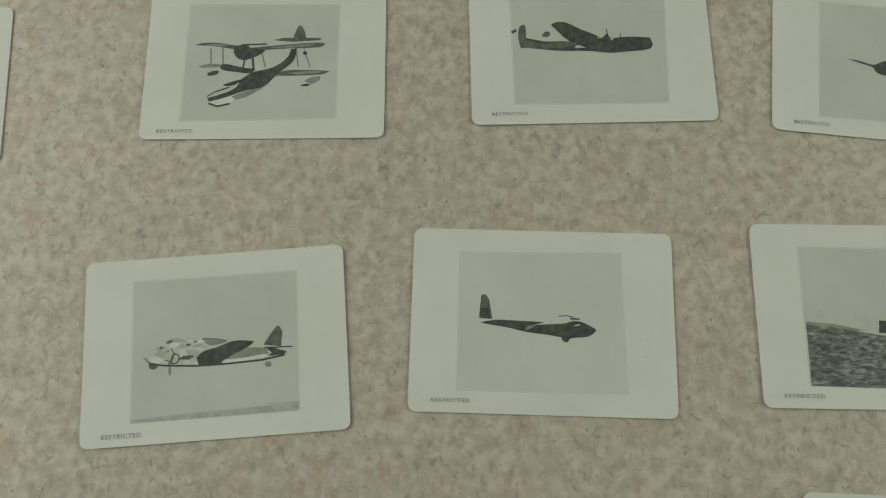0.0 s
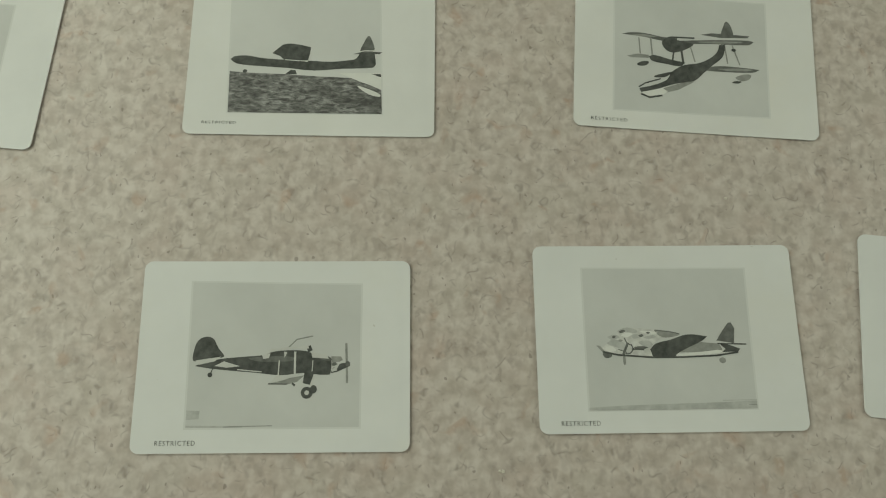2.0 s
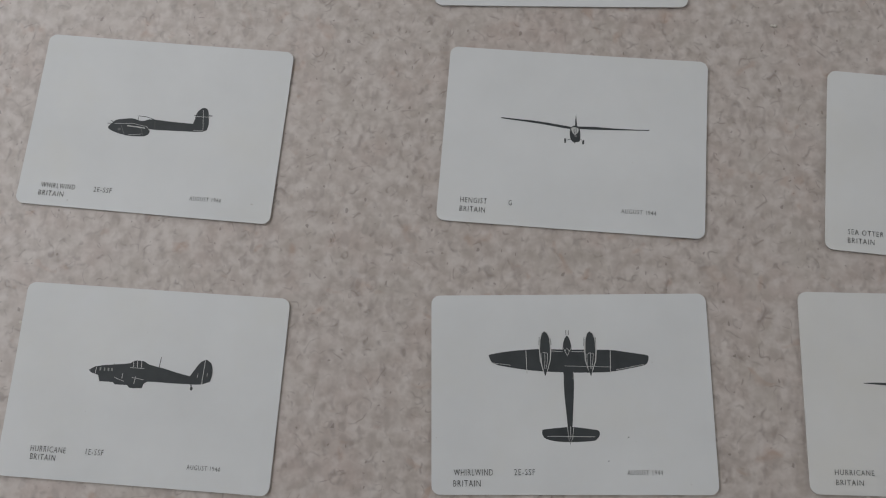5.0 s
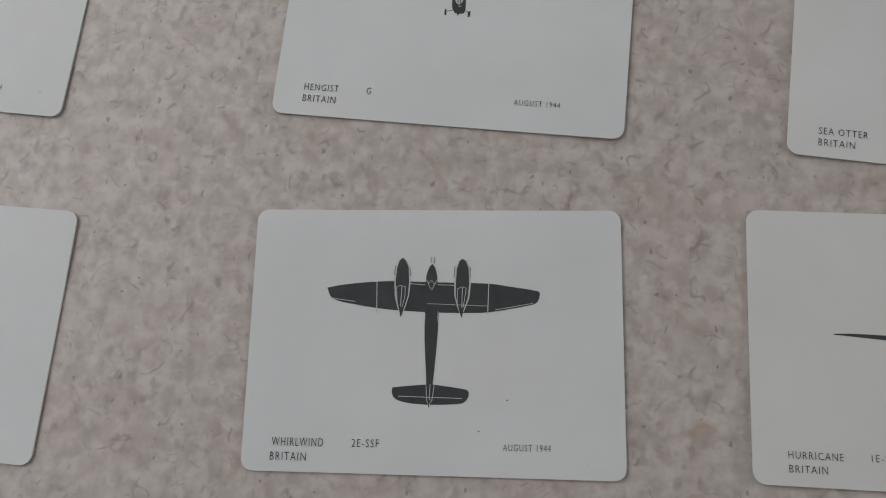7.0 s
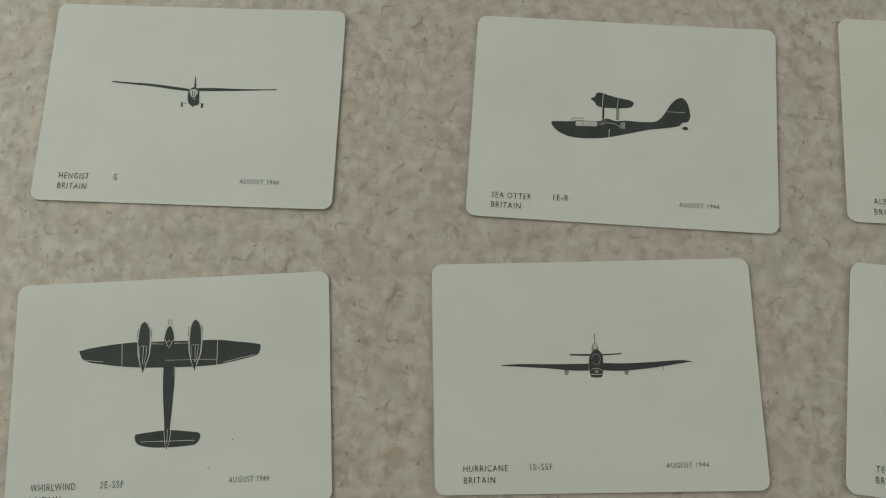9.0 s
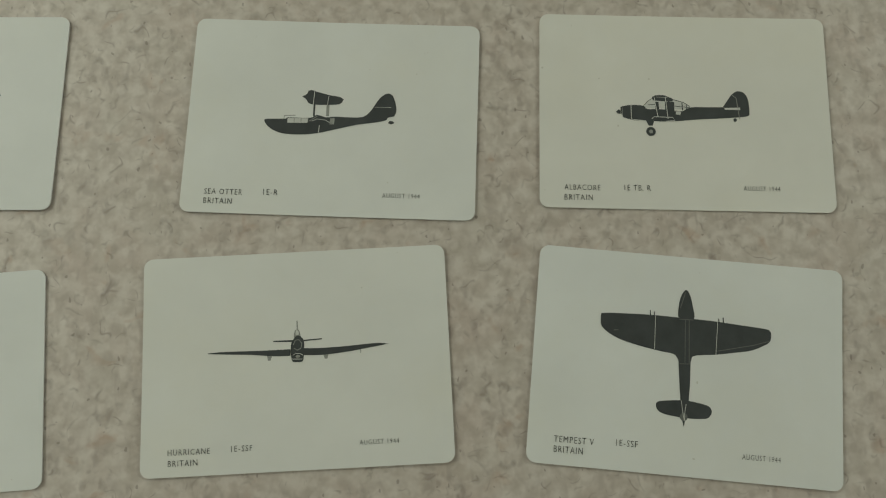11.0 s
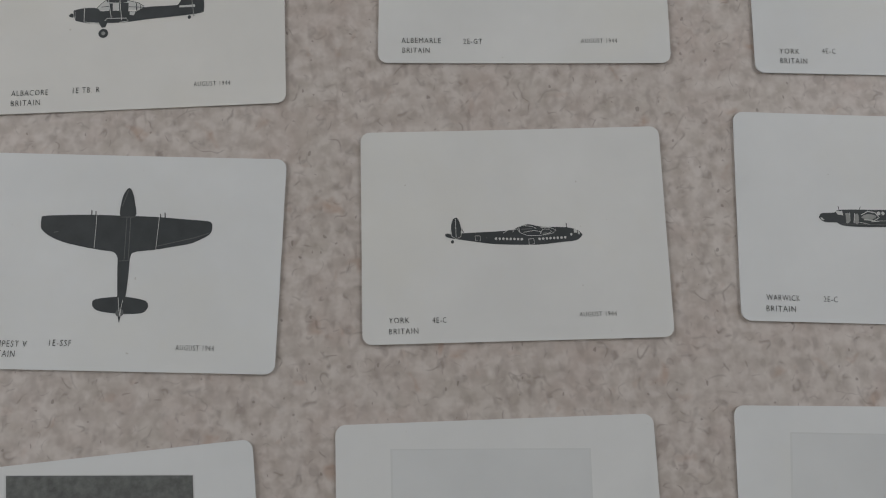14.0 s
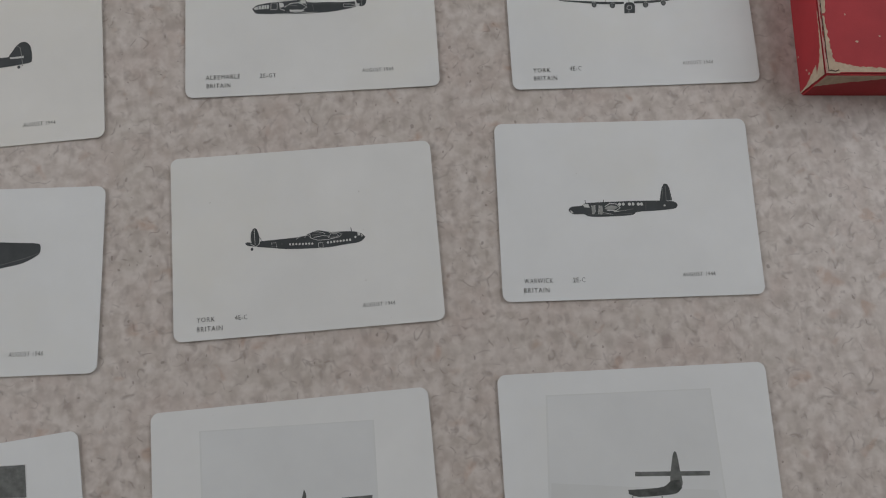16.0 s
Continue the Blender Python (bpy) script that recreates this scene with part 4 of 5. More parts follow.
wording(card, "country", "BRITAIN", -36.8, -28.2, 1.67, 8.3)
wording(card, "type_code", "4E-C", -23.7, -24.8, 1.68, 4.2)
wording(card, "print_date", "AUGUST 1944", 17.3, -23.9, 1.45, 10.9, FADED)
card = spotter_card("D0", "white printed card with a fighter side-view silhouette, on the worktop", 0)
ink(card, "aircraft_silhouette", INK, 3, shapes=[[(-19.4, 3.7), (-17.3, 5.0), (-11.4, 6.0), (-6.0, 6.8), (-4.6, 7.7), (-1.4, 7.7), (0.4, 6.8), (5.4, 5.9), (10.0, 4.8), (14.3, 4.0), (15.5, 6.0), (17.3, 8.7), (19.1, 9.7), (20.8, 8.6), (21.6, 5.9), (21.2, 2.7), (18.2, 1.6), (13.6, 1.4), (7.3, 1.3), (0.9, 1.3), (-0.5, 0.5), (-0.9, -0.9), (-5.0, -1.1), (-6.0, -0.3), (-10.1, -0.3), (-10.8, 0.3), (-15.3, 0.3), (-16.0, 2.3), (-18.3, 2.9)]], lines=[(0.22, [(4.1, 9.6), (3.8, 6.1)]), (0.2, [(-11.1, 6.3), (-11.1, 5.3)]), (0.35, [(15.0, 1.6), (15.3, -0.2)])], ovals=[(15.3, 0.1, 0.46, 0.64)])
ink(card, "white_line", PALE, 4, lines=[(0.25, [(-16.9, 4.9), (-17.1, 2.6)]), (0.25, [(-4.9, 7.5), (-4.7, 5.6)]), (0.25, [(-3.6, 7.7), (-3.4, 5.6)]), (0.25, [(-2.3, 7.8), (-2.0, 5.6)]), (0.2, [(-5.8, 5.4), (-1.1, 5.4)]), (0.25, [(18.8, 9.5), (18.5, 1.8)]), (0.2, [(16.9, 5.0), (16.8, 3.7)]), (0.2, [(20.0, 5.4), (19.9, 4.3)]), (0.25, [(-7.9, 3.5), (-8.0, 1.7)]), (0.25, [(-3.6, 2.7), (-3.8, 0.3)]), (0.2, [(-4.8, 2.3), (-0.8, 1.8)]), (0.2, [(-10.5, 1.9), (-7.1, 0.8)])])
ink(card, "shade_detail", MID, 4, shapes=[[(-15.9, 4.8), (-15.3, 4.8), (-15.3, 3.8), (-15.8, 3.8)], [(-14.5, 4.8), (-14.0, 4.8), (-13.9, 3.8), (-14.4, 3.8)], [(-13.2, 4.8), (-12.6, 4.8), (-12.5, 3.8), (-13.1, 3.9)], [(-12.0, 4.8), (-11.5, 4.9), (-11.4, 3.9), (-11.9, 3.8)]])
wording(card, "aircraft_name", "HURRICANE", -34.1, -23.1, 1.82, 11.5)
wording(card, "country", "BRITAIN", -33.8, -25.6, 1.82, 8.2)
wording(card, "type_code", "1E-SSF", -16.0, -22.9, 1.81, 5.8)
wording(card, "print_date", "AUGUST 1944", 17.3, -25.1, 1.52, 10.7, DATE)
card = spotter_card("D1", "white printed card with a twin-engined fighter plan-view silhouette, on the worktop", 0)
ink(card, "aircraft_silhouette", INK, 3, shapes=[[(-26.1, 11.9), (-23.3, 12.5), (-18.9, 13.1), (-14.2, 13.5), (-9.3, 13.7), (-0.6, 13.5), (13.1, 13.3), (18.2, 12.6), (24.7, 11.6), (25.1, 11), (24.7, 9.3), (23.8, 8.5), (18.8, 7.4), (12.8, 6.4), (7.7, 6.2), (0.5, 6.2), (-2.2, 6.3), (-8.6, 6.6), (-13.8, 7.1), (-19, 7.9), (-24.7, 9.3)], [(-2.2, 7.3), (1.1, 7.2), (1, 1.4), (0.4, -7), (-0.3, -14.4), (-0.7, -16.2), (-1.2, -14.4), (-1.5, -8.6), (-2.1, -0.2)], [(-0.7, 18), (-0, 17.1), (0.6, 14.8), (0.7, 13.1), (-2.2, 13.2), (-2, 15.2), (-1.4, 17.1)]], curves=[[(-9.4, -11.9), (-8.7, -11.5), (-1.7, -10.8), (0.6, -10.8), (7, -11.6), (8.4, -12.1), (8.5, -13.3), (7.6, -14.6), (6.1, -15.1), (0.2, -15.4), (-4.9, -15.2), (-8.3, -14.4), (-9.4, -13.1)]])
ink(card, "nacelle_edge", PALE, 4, shapes=[[(-7.9, 19.6), (-6.9, 18.9), (-6.1, 17.1), (-5.8, 13.6), (-6.1, 10.2), (-7, 7.1), (-7.9, 5.4), (-8.8, 7.1), (-9.6, 10.2), (-9.8, 13.7), (-9.6, 16.8), (-8.8, 18.9)], [(6.6, 19.5), (7.7, 18.8), (8.5, 17), (8.7, 13.2), (8.4, 9.8), (7.4, 7.1), (6.6, 5.4), (5.7, 7.1), (4.8, 10.2), (4.7, 13.7), (5, 16.8), (5.8, 18.8)]])
ink(card, "engine_nacelle", INK, 5, shapes=[[(-7.9, 19.4), (-7.1, 18.7), (-6.4, 17.1), (-6.2, 13.6), (-6.4, 10.2), (-7.3, 7.1), (-8, 4.9), (-8.5, 7.1), (-9.2, 10.2), (-9.5, 13.7), (-9.2, 16.8), (-8.7, 18.7)], [(6.6, 19.3), (7.5, 18.6), (8.1, 17), (8.3, 13.2), (8, 9.8), (7.1, 7.1), (6.6, 4.9), (5.9, 7.1), (5.1, 10.2), (5.1, 13.6), (5.3, 16.8), (5.9, 18.7)]])
ink(card, "white_line", PALE, 6, lines=[(0.25, [(-14, 13.5), (-13.8, 5.9)]), (0.25, [(13, 13.3), (12.8, 5.9)]), (0.2, [(-8.9, 7.8), (-9.2, 12.3), (-8.3, 12.6), (-7.1, 12.4), (-7.1, 10.2), (-7.7, 7.4)]), (0.2, [(-7.9, 12.5), (-8.1, 7.5)]), (0.2, [(5.5, 7.6), (5.5, 11.9), (6.4, 12.4), (7.6, 12.2), (7.3, 9.8), (6.9, 7.4)]), (0.2, [(6.7, 12.2), (6.6, 7.4)]), (0.15, [(-1.7, 8.3), (12.9, 7.9)]), (0.2, [(-25, 9.4), (-19, 8.6)]), (0.2, [(14.6, 7), (23.5, 8.7)]), (0.2, [(-2, 14.2), (-1.2, 12.4), (-0.7, 11.6), (-0.2, 12.6), (0.6, 14.1)]), (0.2, [(-1.5, 13), (-0.8, 14), (0, 12.9)]), (0.2, [(-5.8, 13.1), (-2.2, 12.8)]), (0.2, [(0.7, 12.9), (4.7, 12.8)]), (0.2, [(-7.9, -13.6), (7, -13.8)]), (0.2, [(-1.5, -10.6), (-1.2, -14.4), (-0.7, -15.6), (0, -14.4), (0.5, -10.6)]), (0.2, [(-0.5, -10.6), (-0.6, -14.4)]), (0.15, [(-2.1, 5.9), (-2.2, 3.2)]), (0.15, [(1, 6.5), (0.8, 4)])])
ink(card, "propeller_mark", SOFT_INK, 6, lines=[(0.15, [(-1, 19.7), (-1, 18.2)]), (0.15, [(-0.1, 19.7), (-0.2, 18.1)]), (0.15, [(-9.6, 17.5), (-9.8, 15.1)]), (0.15, [(-6.1, 17.1), (-5.8, 15)]), (0.15, [(4.8, 17.5), (4.6, 14.7)]), (0.15, [(8.5, 17.4), (8.5, 14.9)])])
ink(card, "speck", SOFT_INK, 6, ovals=[(17.5, -14, 0.22, 0.17), (11, -21.2, 0.22, 0.17)])
wording(card, "aircraft_name", "WHIRLWIND", -37.4, -25.5, 1.87, 12.2)
wording(card, "country", "BRITAIN", -37.6, -28.8, 1.87, 8.5)
wording(card, "type_code", "2E-SSF", -18.5, -25.4, 1.85, 6.4)
wording(card, "print_date", "AUGUST 1944", 16.6, -25.4, 1.55, 10.9, DATE)
card = spotter_card("D2", "cream printed card with a fighter front-view silhouette, on the worktop", 0.4)
ink(card, "grey_detail", MID, 3, shapes=[[(-8.5, 1.3), (-7, 1.2), (-7.4, -0.2), (-8.2, -0.2)], [(7.9, 0.9), (9.4, 1), (9, -0.5), (8.2, -0.4)]], curves=[[(-0.5, 6.1), (-0.3, 7.9), (0.4, 8.4), (1, 7.9), (1.3, 6)]], lines=[(0.3, [(0.4, 11), (0.4, 8)]), (0.2, [(18.7, 1.7), (18.7, 0.7)])])
ink(card, "aircraft_silhouette", INK, 4, shapes=[[(-25.7, 2.8), (-21.1, 3), (-11.1, 2.8), (-1.6, 2.8), (-1.7, 0.9), (-6.2, 1), (-12.8, 1.7), (-21.1, 2.3), (-25.6, 2.6)], [(1.9, 2.9), (7.2, 2.7), (15.4, 2.9), (23.7, 3.3), (26.9, 2.9), (22, 2.2), (15.4, 1.3), (7.9, 0.7), (1.8, 0.9)], [(-6.7, 5.5), (-0.7, 5.4), (-0.7, 4.9), (-6.6, 5.1)], [(1.9, 5.3), (7.6, 5.5), (7.6, 5.2), (1.9, 4.9)]], curves=[[(-0.5, 5.9), (0.3, 6.6), (1.3, 6.4), (2.3, 5), (2.3, 2.5), (2.1, 0.1), (1.7, -0.9), (0.1, -1), (-1.2, -0.6), (-1.5, 1.8), (-1.4, 4.3)]])
ink(card, "white_line", PALE, 5, curves=[[(0, 7.9), (0.4, 8.2), (0.8, 7.9), (0.8, 6.9), (-0, 6.9)]], lines=[(0.2, [(-1, 1), (-0.2, 1.5), (1.1, 1.4), (2, 0.9)]), (0.25, [(-1.1, -0.1), (1.8, -0.2)])])
ink(card, "radiator", MID, 6, lines=[(0.2, [(-0.8, 4), (-0.2, 5.3), (0.9, 5.4), (1.7, 4.4), (1.4, 2.9), (0.3, 2.4), (-0.6, 3.1)])], ovals=[(0.5, 0.6, 0.66, 0.41)])
wording(card, "aircraft_name", "HURRICANE", -36.7, -25.4, 1.63, 11.9)
wording(card, "country", "BRITAIN", -36.6, -28.4, 1.62, 8.3)
wording(card, "type_code", "1E-SSF", -18.8, -25.2, 1.62, 6.0)
wording(card, "print_date", "AUGUST 1944", 17.6, -25.2, 1.37, 11.2, DATE)
card = spotter_card("D3", "white printed card with a fighter plan-view silhouette, on the worktop", 0)
ink(card, "aircraft_silhouette", INK, 3, shapes=[[(-25.4, 12.6), (-23.1, 12.9), (-11.4, 13.4), (-1.4, 13.3), (7, 13.2), (17.1, 12.6), (22.9, 12.2), (23.8, 11.6), (24, 9.9), (23.6, 8.6), (22.5, 7.7), (18.5, 5.7), (13.6, 4.6), (7.9, 3.5), (3, 2.9), (1.4, 2.3), (0.9, 0.3), (-2.2, 0.2), (-3.3, 2.2), (-4.7, 2.8), (-7, 3), (-13.7, 4.1), (-18.9, 5.3), (-22.3, 6.7), (-25.1, 8.8), (-25.5, 11.1)], [(-2.5, 1), (1, 1.1), (1, -5.4), (0.6, -12), (-0, -13.6), (-1.1, -12.8), (-2, -5.5)], [(-1.5, -14), (0, -13.9), (-0.1, -16), (-0.4, -17.8), (-0.9, -15.9)]], curves=[[(-1, 21.6), (0.1, 20.5), (1.1, 17.1), (1.5, 13.2), (-2.7, 13.1), (-2.9, 17), (-2.2, 20.1)], [(-8.5, -12.3), (-7.5, -11.1), (-1.5, -10.3), (1, -10.3), (6, -11.1), (7.4, -12.4), (7, -14), (5.5, -14.9), (1.4, -15.2), (-1.8, -15.1), (-6, -14.6), (-7.9, -13.7)]], lines=[(0.3, [(-11.2, 14.8), (-11.1, 13.3)]), (0.3, [(-10, 14.5), (-9.9, 13.3)]), (0.3, [(8.7, 14.1), (8.9, 12.8)]), (0.3, [(10, 14.5), (10.2, 12.7)])])
ink(card, "white_line", PALE, 4, lines=[(0.2, [(-9.6, 13.3), (-9.5, 3.6)]), (0.2, [(8.5, 13.1), (8.2, 3.4)]), (0.2, [(-1.3, -10.4), (-0.8, -13.6), (-0.3, -15.9)]), (0.2, [(0.1, -11.2), (-0.2, -13.6), (-0.3, -15.9)])])
ink(card, "grey_detail", GREY_LINE, 4, lines=[(0.2, [(-0.9, 13), (-0.6, 0.3)]), (0.2, [(0.2, 12.8), (0.6, 0.3)]), (0.2, [(-2.7, 12.9), (1.5, 13)]), (0.2, [(8.6, 4.6), (19.2, 7.3), (23.7, 8.9)]), (0.2, [(-2.2, 0), (0.9, 0.2)]), (0.2, [(-2.5, 16.1), (-1.1, 20.9)]), (0.25, [(-21.5, 8), (-20.2, 8.2)])], ovals=[(-0.5, -14.9, 1.14, 1.14)])
wording(card, "aircraft_name", "TEMPEST V", -36.9, -25.1, 1.77, 11.3)
wording(card, "country", "BRITAIN", -36.8, -27.9, 1.77, 8.2)
wording(card, "type_code", "1E-SSF", -19.3, -24.6, 1.77, 6.1)
wording(card, "print_date", "AUGUST 1944", 16.2, -25.1, 1.51, 10.8, DATE)
card = spotter_card("D4", "cream printed card with a four-engined airliner side-view silhouette, on the worktop", 0.4)
ink(card, "aircraft_silhouette", INK, 3, shapes=[[(-20.3, -0), (-19.5, 0.3), (-17.9, -0), (-14.8, 0.3), (-7.9, 0.5), (-0.6, 0.9), (1.3, 1.8), (4.1, 2.5), (6.4, 2), (8.6, 1.6), (14.1, 1.4), (16.9, 1), (18.7, 0.3), (19.9, -0.9), (19.5, -1.6), (18, -2.6), (13.9, -3), (7.5, -3.6), (1.1, -3.5), (-6.2, -3.1), (-13.4, -2), (-17, -1.4), (-19.7, -0.8)]], curves=[[(-16.9, 5), (-16, 3.9), (-15.5, 1.6), (-15.7, -0.4), (-16.8, -1.2), (-17.9, -0.6), (-18.4, 1.7), (-18, 4)]], lines=[(0.25, [(15.3, 2.6), (15.4, 1.1)]), (0.2, [(-15.5, 1.8), (-14.8, 0.5)])], ovals=[(-18.1, -2.2, 0.45, 0.54)])
ink(card, "cabin_window", PALE, 4, shapes=[[(17.4, 1), (18.3, 0.5), (18.3, -0.4), (17.4, -0.3)], [(18.5, 0.2), (19.2, -0.4), (18.8, -1)]], ovals=[(-5.4, -1.55, 0.36, 0.4), (-4.33, -1.6, 0.36, 0.4), (-3.26, -1.65, 0.36, 0.4), (-2.19, -1.7, 0.36, 0.4), (-1.12, -1.75, 0.36, 0.4), (-0.05, -1.8, 0.36, 0.4), (1.02, -1.85, 0.36, 0.4), (2.09, -1.9, 0.36, 0.4), (7.28, -1.93, 0.36, 0.4), (8.35, -1.89, 0.36, 0.4), (9.42, -1.85, 0.36, 0.4), (10.49, -1.81, 0.36, 0.4), (11.56, -1.77, 0.36, 0.4), (12.63, -1.73, 0.36, 0.4), (13.7, -1.69, 0.36, 0.4), (14.77, -1.65, 0.36, 0.4), (16.6, -0.8, 0.36, 0.4)])
ink(card, "white_line", PALE, 5, lines=[(0.2, [(-17.1, 4.7), (-17, -0.8)]), (0.2, [(-18.6, 1.3), (-18.3, -0.5), (-16.8, -1.4), (-15.6, -0.6), (-15.3, 2)]), (0.2, [(-0.4, 0.3), (0.6, 1.6), (1.7, 0.0), (4.0, -0.9), (7.6, -0.9), (11.3, -0.3), (12.2, 0.6), (10.7, 1.3), (7.7, 1.4)]), (0.2, [(1.7, 0.0), (1.3, 1.6), (2.4, 2.2), (5.3, 1.8), (6.5, 1.1)]), (0.2, [(7.6, -0.4), (8.3, 0.9), (10.3, 0.9), (11.0, 0.1), (9.2, -0.6)]), (0.2, [(-3.3, 0.0), (-1.8, 0.9), (0.6, 1.0)]), (0.2, [(4.1, -1.9), (5.6, -1.8), (5.7, -3.4), (4.2, -3.5), (4.1, -1.9)]), (0.15, [(-11.5, -0.6), (-10.0, -0.6), (-9.9, -2.1), (-11.4, -2.0), (-11.5, -0.6)]), (0.2, [(2.6, 0.1), (5.8, 0.6), (7.7, 0.2)])])
ink(card, "grey_detail", GREY_LINE, 5, shapes=[[(8.2, -0.2), (9.6, 0.1), (9.7, -0.5), (8.3, -0.7)]], lines=[(0.35, [(2.1, 1.0), (5.3, 1.2)]), (0.25, [(-8.1, -1.0), (-8.1, -1.4)])])
wording(card, "aircraft_name", "YORK", -36.9, -25.4, 1.59, 5.8)
wording(card, "country", "BRITAIN", -36.9, -28.5, 1.58, 8.3)
wording(card, "type_code", "4E-C", -24.5, -25.6, 1.60, 4.0)
wording(card, "print_date", "AUGUST 1944", 17.6, -24.9, 1.38, 10.7, DATE)
card = spotter_card("D5", "white printed card with a twin-engined transport side-view silhouette, on the worktop", 0)
ink(card, "aircraft_silhouette", INK, 3, shapes=[[(-20.3, -0.4), (-19.7, 0.7), (-18.3, 1), (-15.6, 1.2), (-14.8, 1.9), (-11.4, 2.2), (-5.7, 2.3), (1.9, 2.4), (10.5, 2.3), (15.3, 2), (17.2, 1.4), (17.6, 0.4), (17, -0.5), (14.1, -1), (9.3, -1.3), (3.2, -1.6), (1.9, -2.5), (-2.3, -2.8), (-9.8, -2.9), (-13.6, -2.6), (-15.1, -1.8), (-18.3, -1.8), (-19.6, -1.2)], [(11.5, 2.2), (12.6, 6.8), (13.6, 8.3), (14.7, 8.1), (15.3, 6.6), (15.9, 2.2)]], lines=[(0.2, [(-14.4, 3.2), (-14.1, 1.7)]), (0.2, [(-7.9, 3.1), (-8, 2.2)])])
ink(card, "cabin_window", PALE, 4, shapes=[[(-15.4, 1.7), (-13.3, 1.7), (-13, 0.4), (-14.7, 0.6)], [(-19.9, -0.3), (-19.3, -0.5), (-18.6, -1.2), (-19.4, -1.2)]], ovals=[(-2.5, 1.3, 0.57, 0.57), (-1.2, 1.3, 0.48, 0.57), (0.9, 1.3, 0.57, 0.57), (2.2, 1.3, 0.48, 0.57), (4, 1.2, 0.57, 0.57), (5.1, 1.2, 0.57, 0.57), (13.1, 0.5, 0.38, 0.38)])
ink(card, "white_line", PALE, 5, lines=[(0.3, [(-12.2, 1.1), (-12.1, -1.9)]), (0.25, [(-11.1, 1.3), (-11.1, -1.3)]), (0.3, [(-9.6, 1.1), (-10, -1.9)]), (0.35, [(-7.7, 0.7), (-5.7, 1.8), (-3.5, 1.4), (-2.4, 0), (-4, -0.9), (-7, -0.7)]), (0.3, [(-4.8, -1.3), (-0.2, -0.8)]), (0.2, [(-8.8, -1.4), (-5.1, -2.2)])])
ink(card, "grey_detail", GREY_LINE, 5, lines=[(0.3, [(13.9, 7.5), (13.8, 2.2)]), (0.2, [(13, 6.6), (12.3, 2.2)]), (0.2, [(15.1, 6.2), (15.5, 2.4)])])
ink(card, "engine_highlight", MID, 6, curves=[[(-12.3, 0.6), (-11.3, 1.1), (-11.1, -1.3), (-12.1, -1.9)], [(-7.8, -0.1), (-5.8, 1), (-3.2, 0.4), (-5, -0.7)], [(-9.6, 0.5), (-8.6, 0.9), (-8.6, -1.8), (-9.6, -1.9)]])
ink(card, "panel_line", GREY_LINE, 6, lines=[(0.2, [(6.7, 1.8), (6.4, -1.1)]), (0.2, [(-13.6, -2.2), (1.6, -2.1)]), (0.25, [(-2.5, -1.1), (2.1, -0.4)])])
wording(card, "aircraft_name", "WARWICK", -37.0, -25.3, 1.66, 9.7)
wording(card, "country", "BRITAIN", -37.2, -28.5, 1.65, 8.5)
wording(card, "type_code", "2E-C", -20.4, -25.4, 1.66, 4.0)
wording(card, "print_date", "AUGUST 1944", 17.0, -24.5, 1.43, 11.1, DATE)
card = spotter_card("E3", "white printed card with a dark grey photograph on the worktop", 0)
photo(card, [(-22.9, 28.8), (27.7, 23.4), (26.5, -11.4), (-23.5, -5.8)], MID)
ink(card, "dark_sky", SOFT_INK, 2, shapes=[[(-22.9, 28.8), (27.7, 23.4), (27.5, 13.6), (-23, 20.6)]])
card = spotter_card("E4", "white printed card with a pale photograph of an aircraft tail", 0.2)
photo(card, [(-28.9, 24.1), (25.9, 22.3), (25.1, -14.8), (-29, -13.5)], FAINT_SKY)
ink(card, "aircraft_image", PHOTO_INK, 3, shapes=[[(1.4, -3.2), (1.8, 0.2), (2.7, 3.4), (3.3, 1.8), (3.3, -3.3)], [(-7.9, -2.2), (16.8, -3.8), (16.6, -5.9), (-8, -3.9)]])
ink(card, "wing_image", SOFT_INK, 4, shapes=[[(14.3, -0.4), (24.1, -0.5), (23.6, -2.8), (14.2, -2.2)]])
card = spotter_card("E5", "white printed card with a pale photograph of an aircraft tail", 0)
photo(card, [(-28.6, 23.8), (25, 23.3), (26.3, -18.4), (-30.6, -16.9)], FAINT_SKY)
ink(card, "sea_image", LIGHT_SKY, 2, shapes=[[(-29.3, -3.4), (-5.1, -5.8), (23.9, -8.4), (26.3, -18.4), (-30.6, -16.9)]])
ink(card, "wing_image", SOFT_INK, 3, shapes=[[(-2.1, -1.4), (22.1, -2.4), (21.9, -3.8), (-2.3, -2.8)]], curves=[[(8.9, -6.5), (10.2, 1.6), (11.2, 4.2), (12, 3.3), (12.4, -1.2), (12.7, -6.4)]])
ink(card, "aircraft_image", PHOTO_INK, 4, shapes=[[(-4.9, -6.8), (0.2, -6.8), (6.7, -6.4), (9.2, -4.8), (12, -4.6), (12.5, -7.1), (10.6, -8.7), (5.5, -9.1), (-1.8, -9.1), (-4.8, -8.1)]], lines=[(0.3, [(-3.6, -8.6), (-4, -12.4)]), (0.3, [(5.8, -9.2), (5.4, -12.9)])])

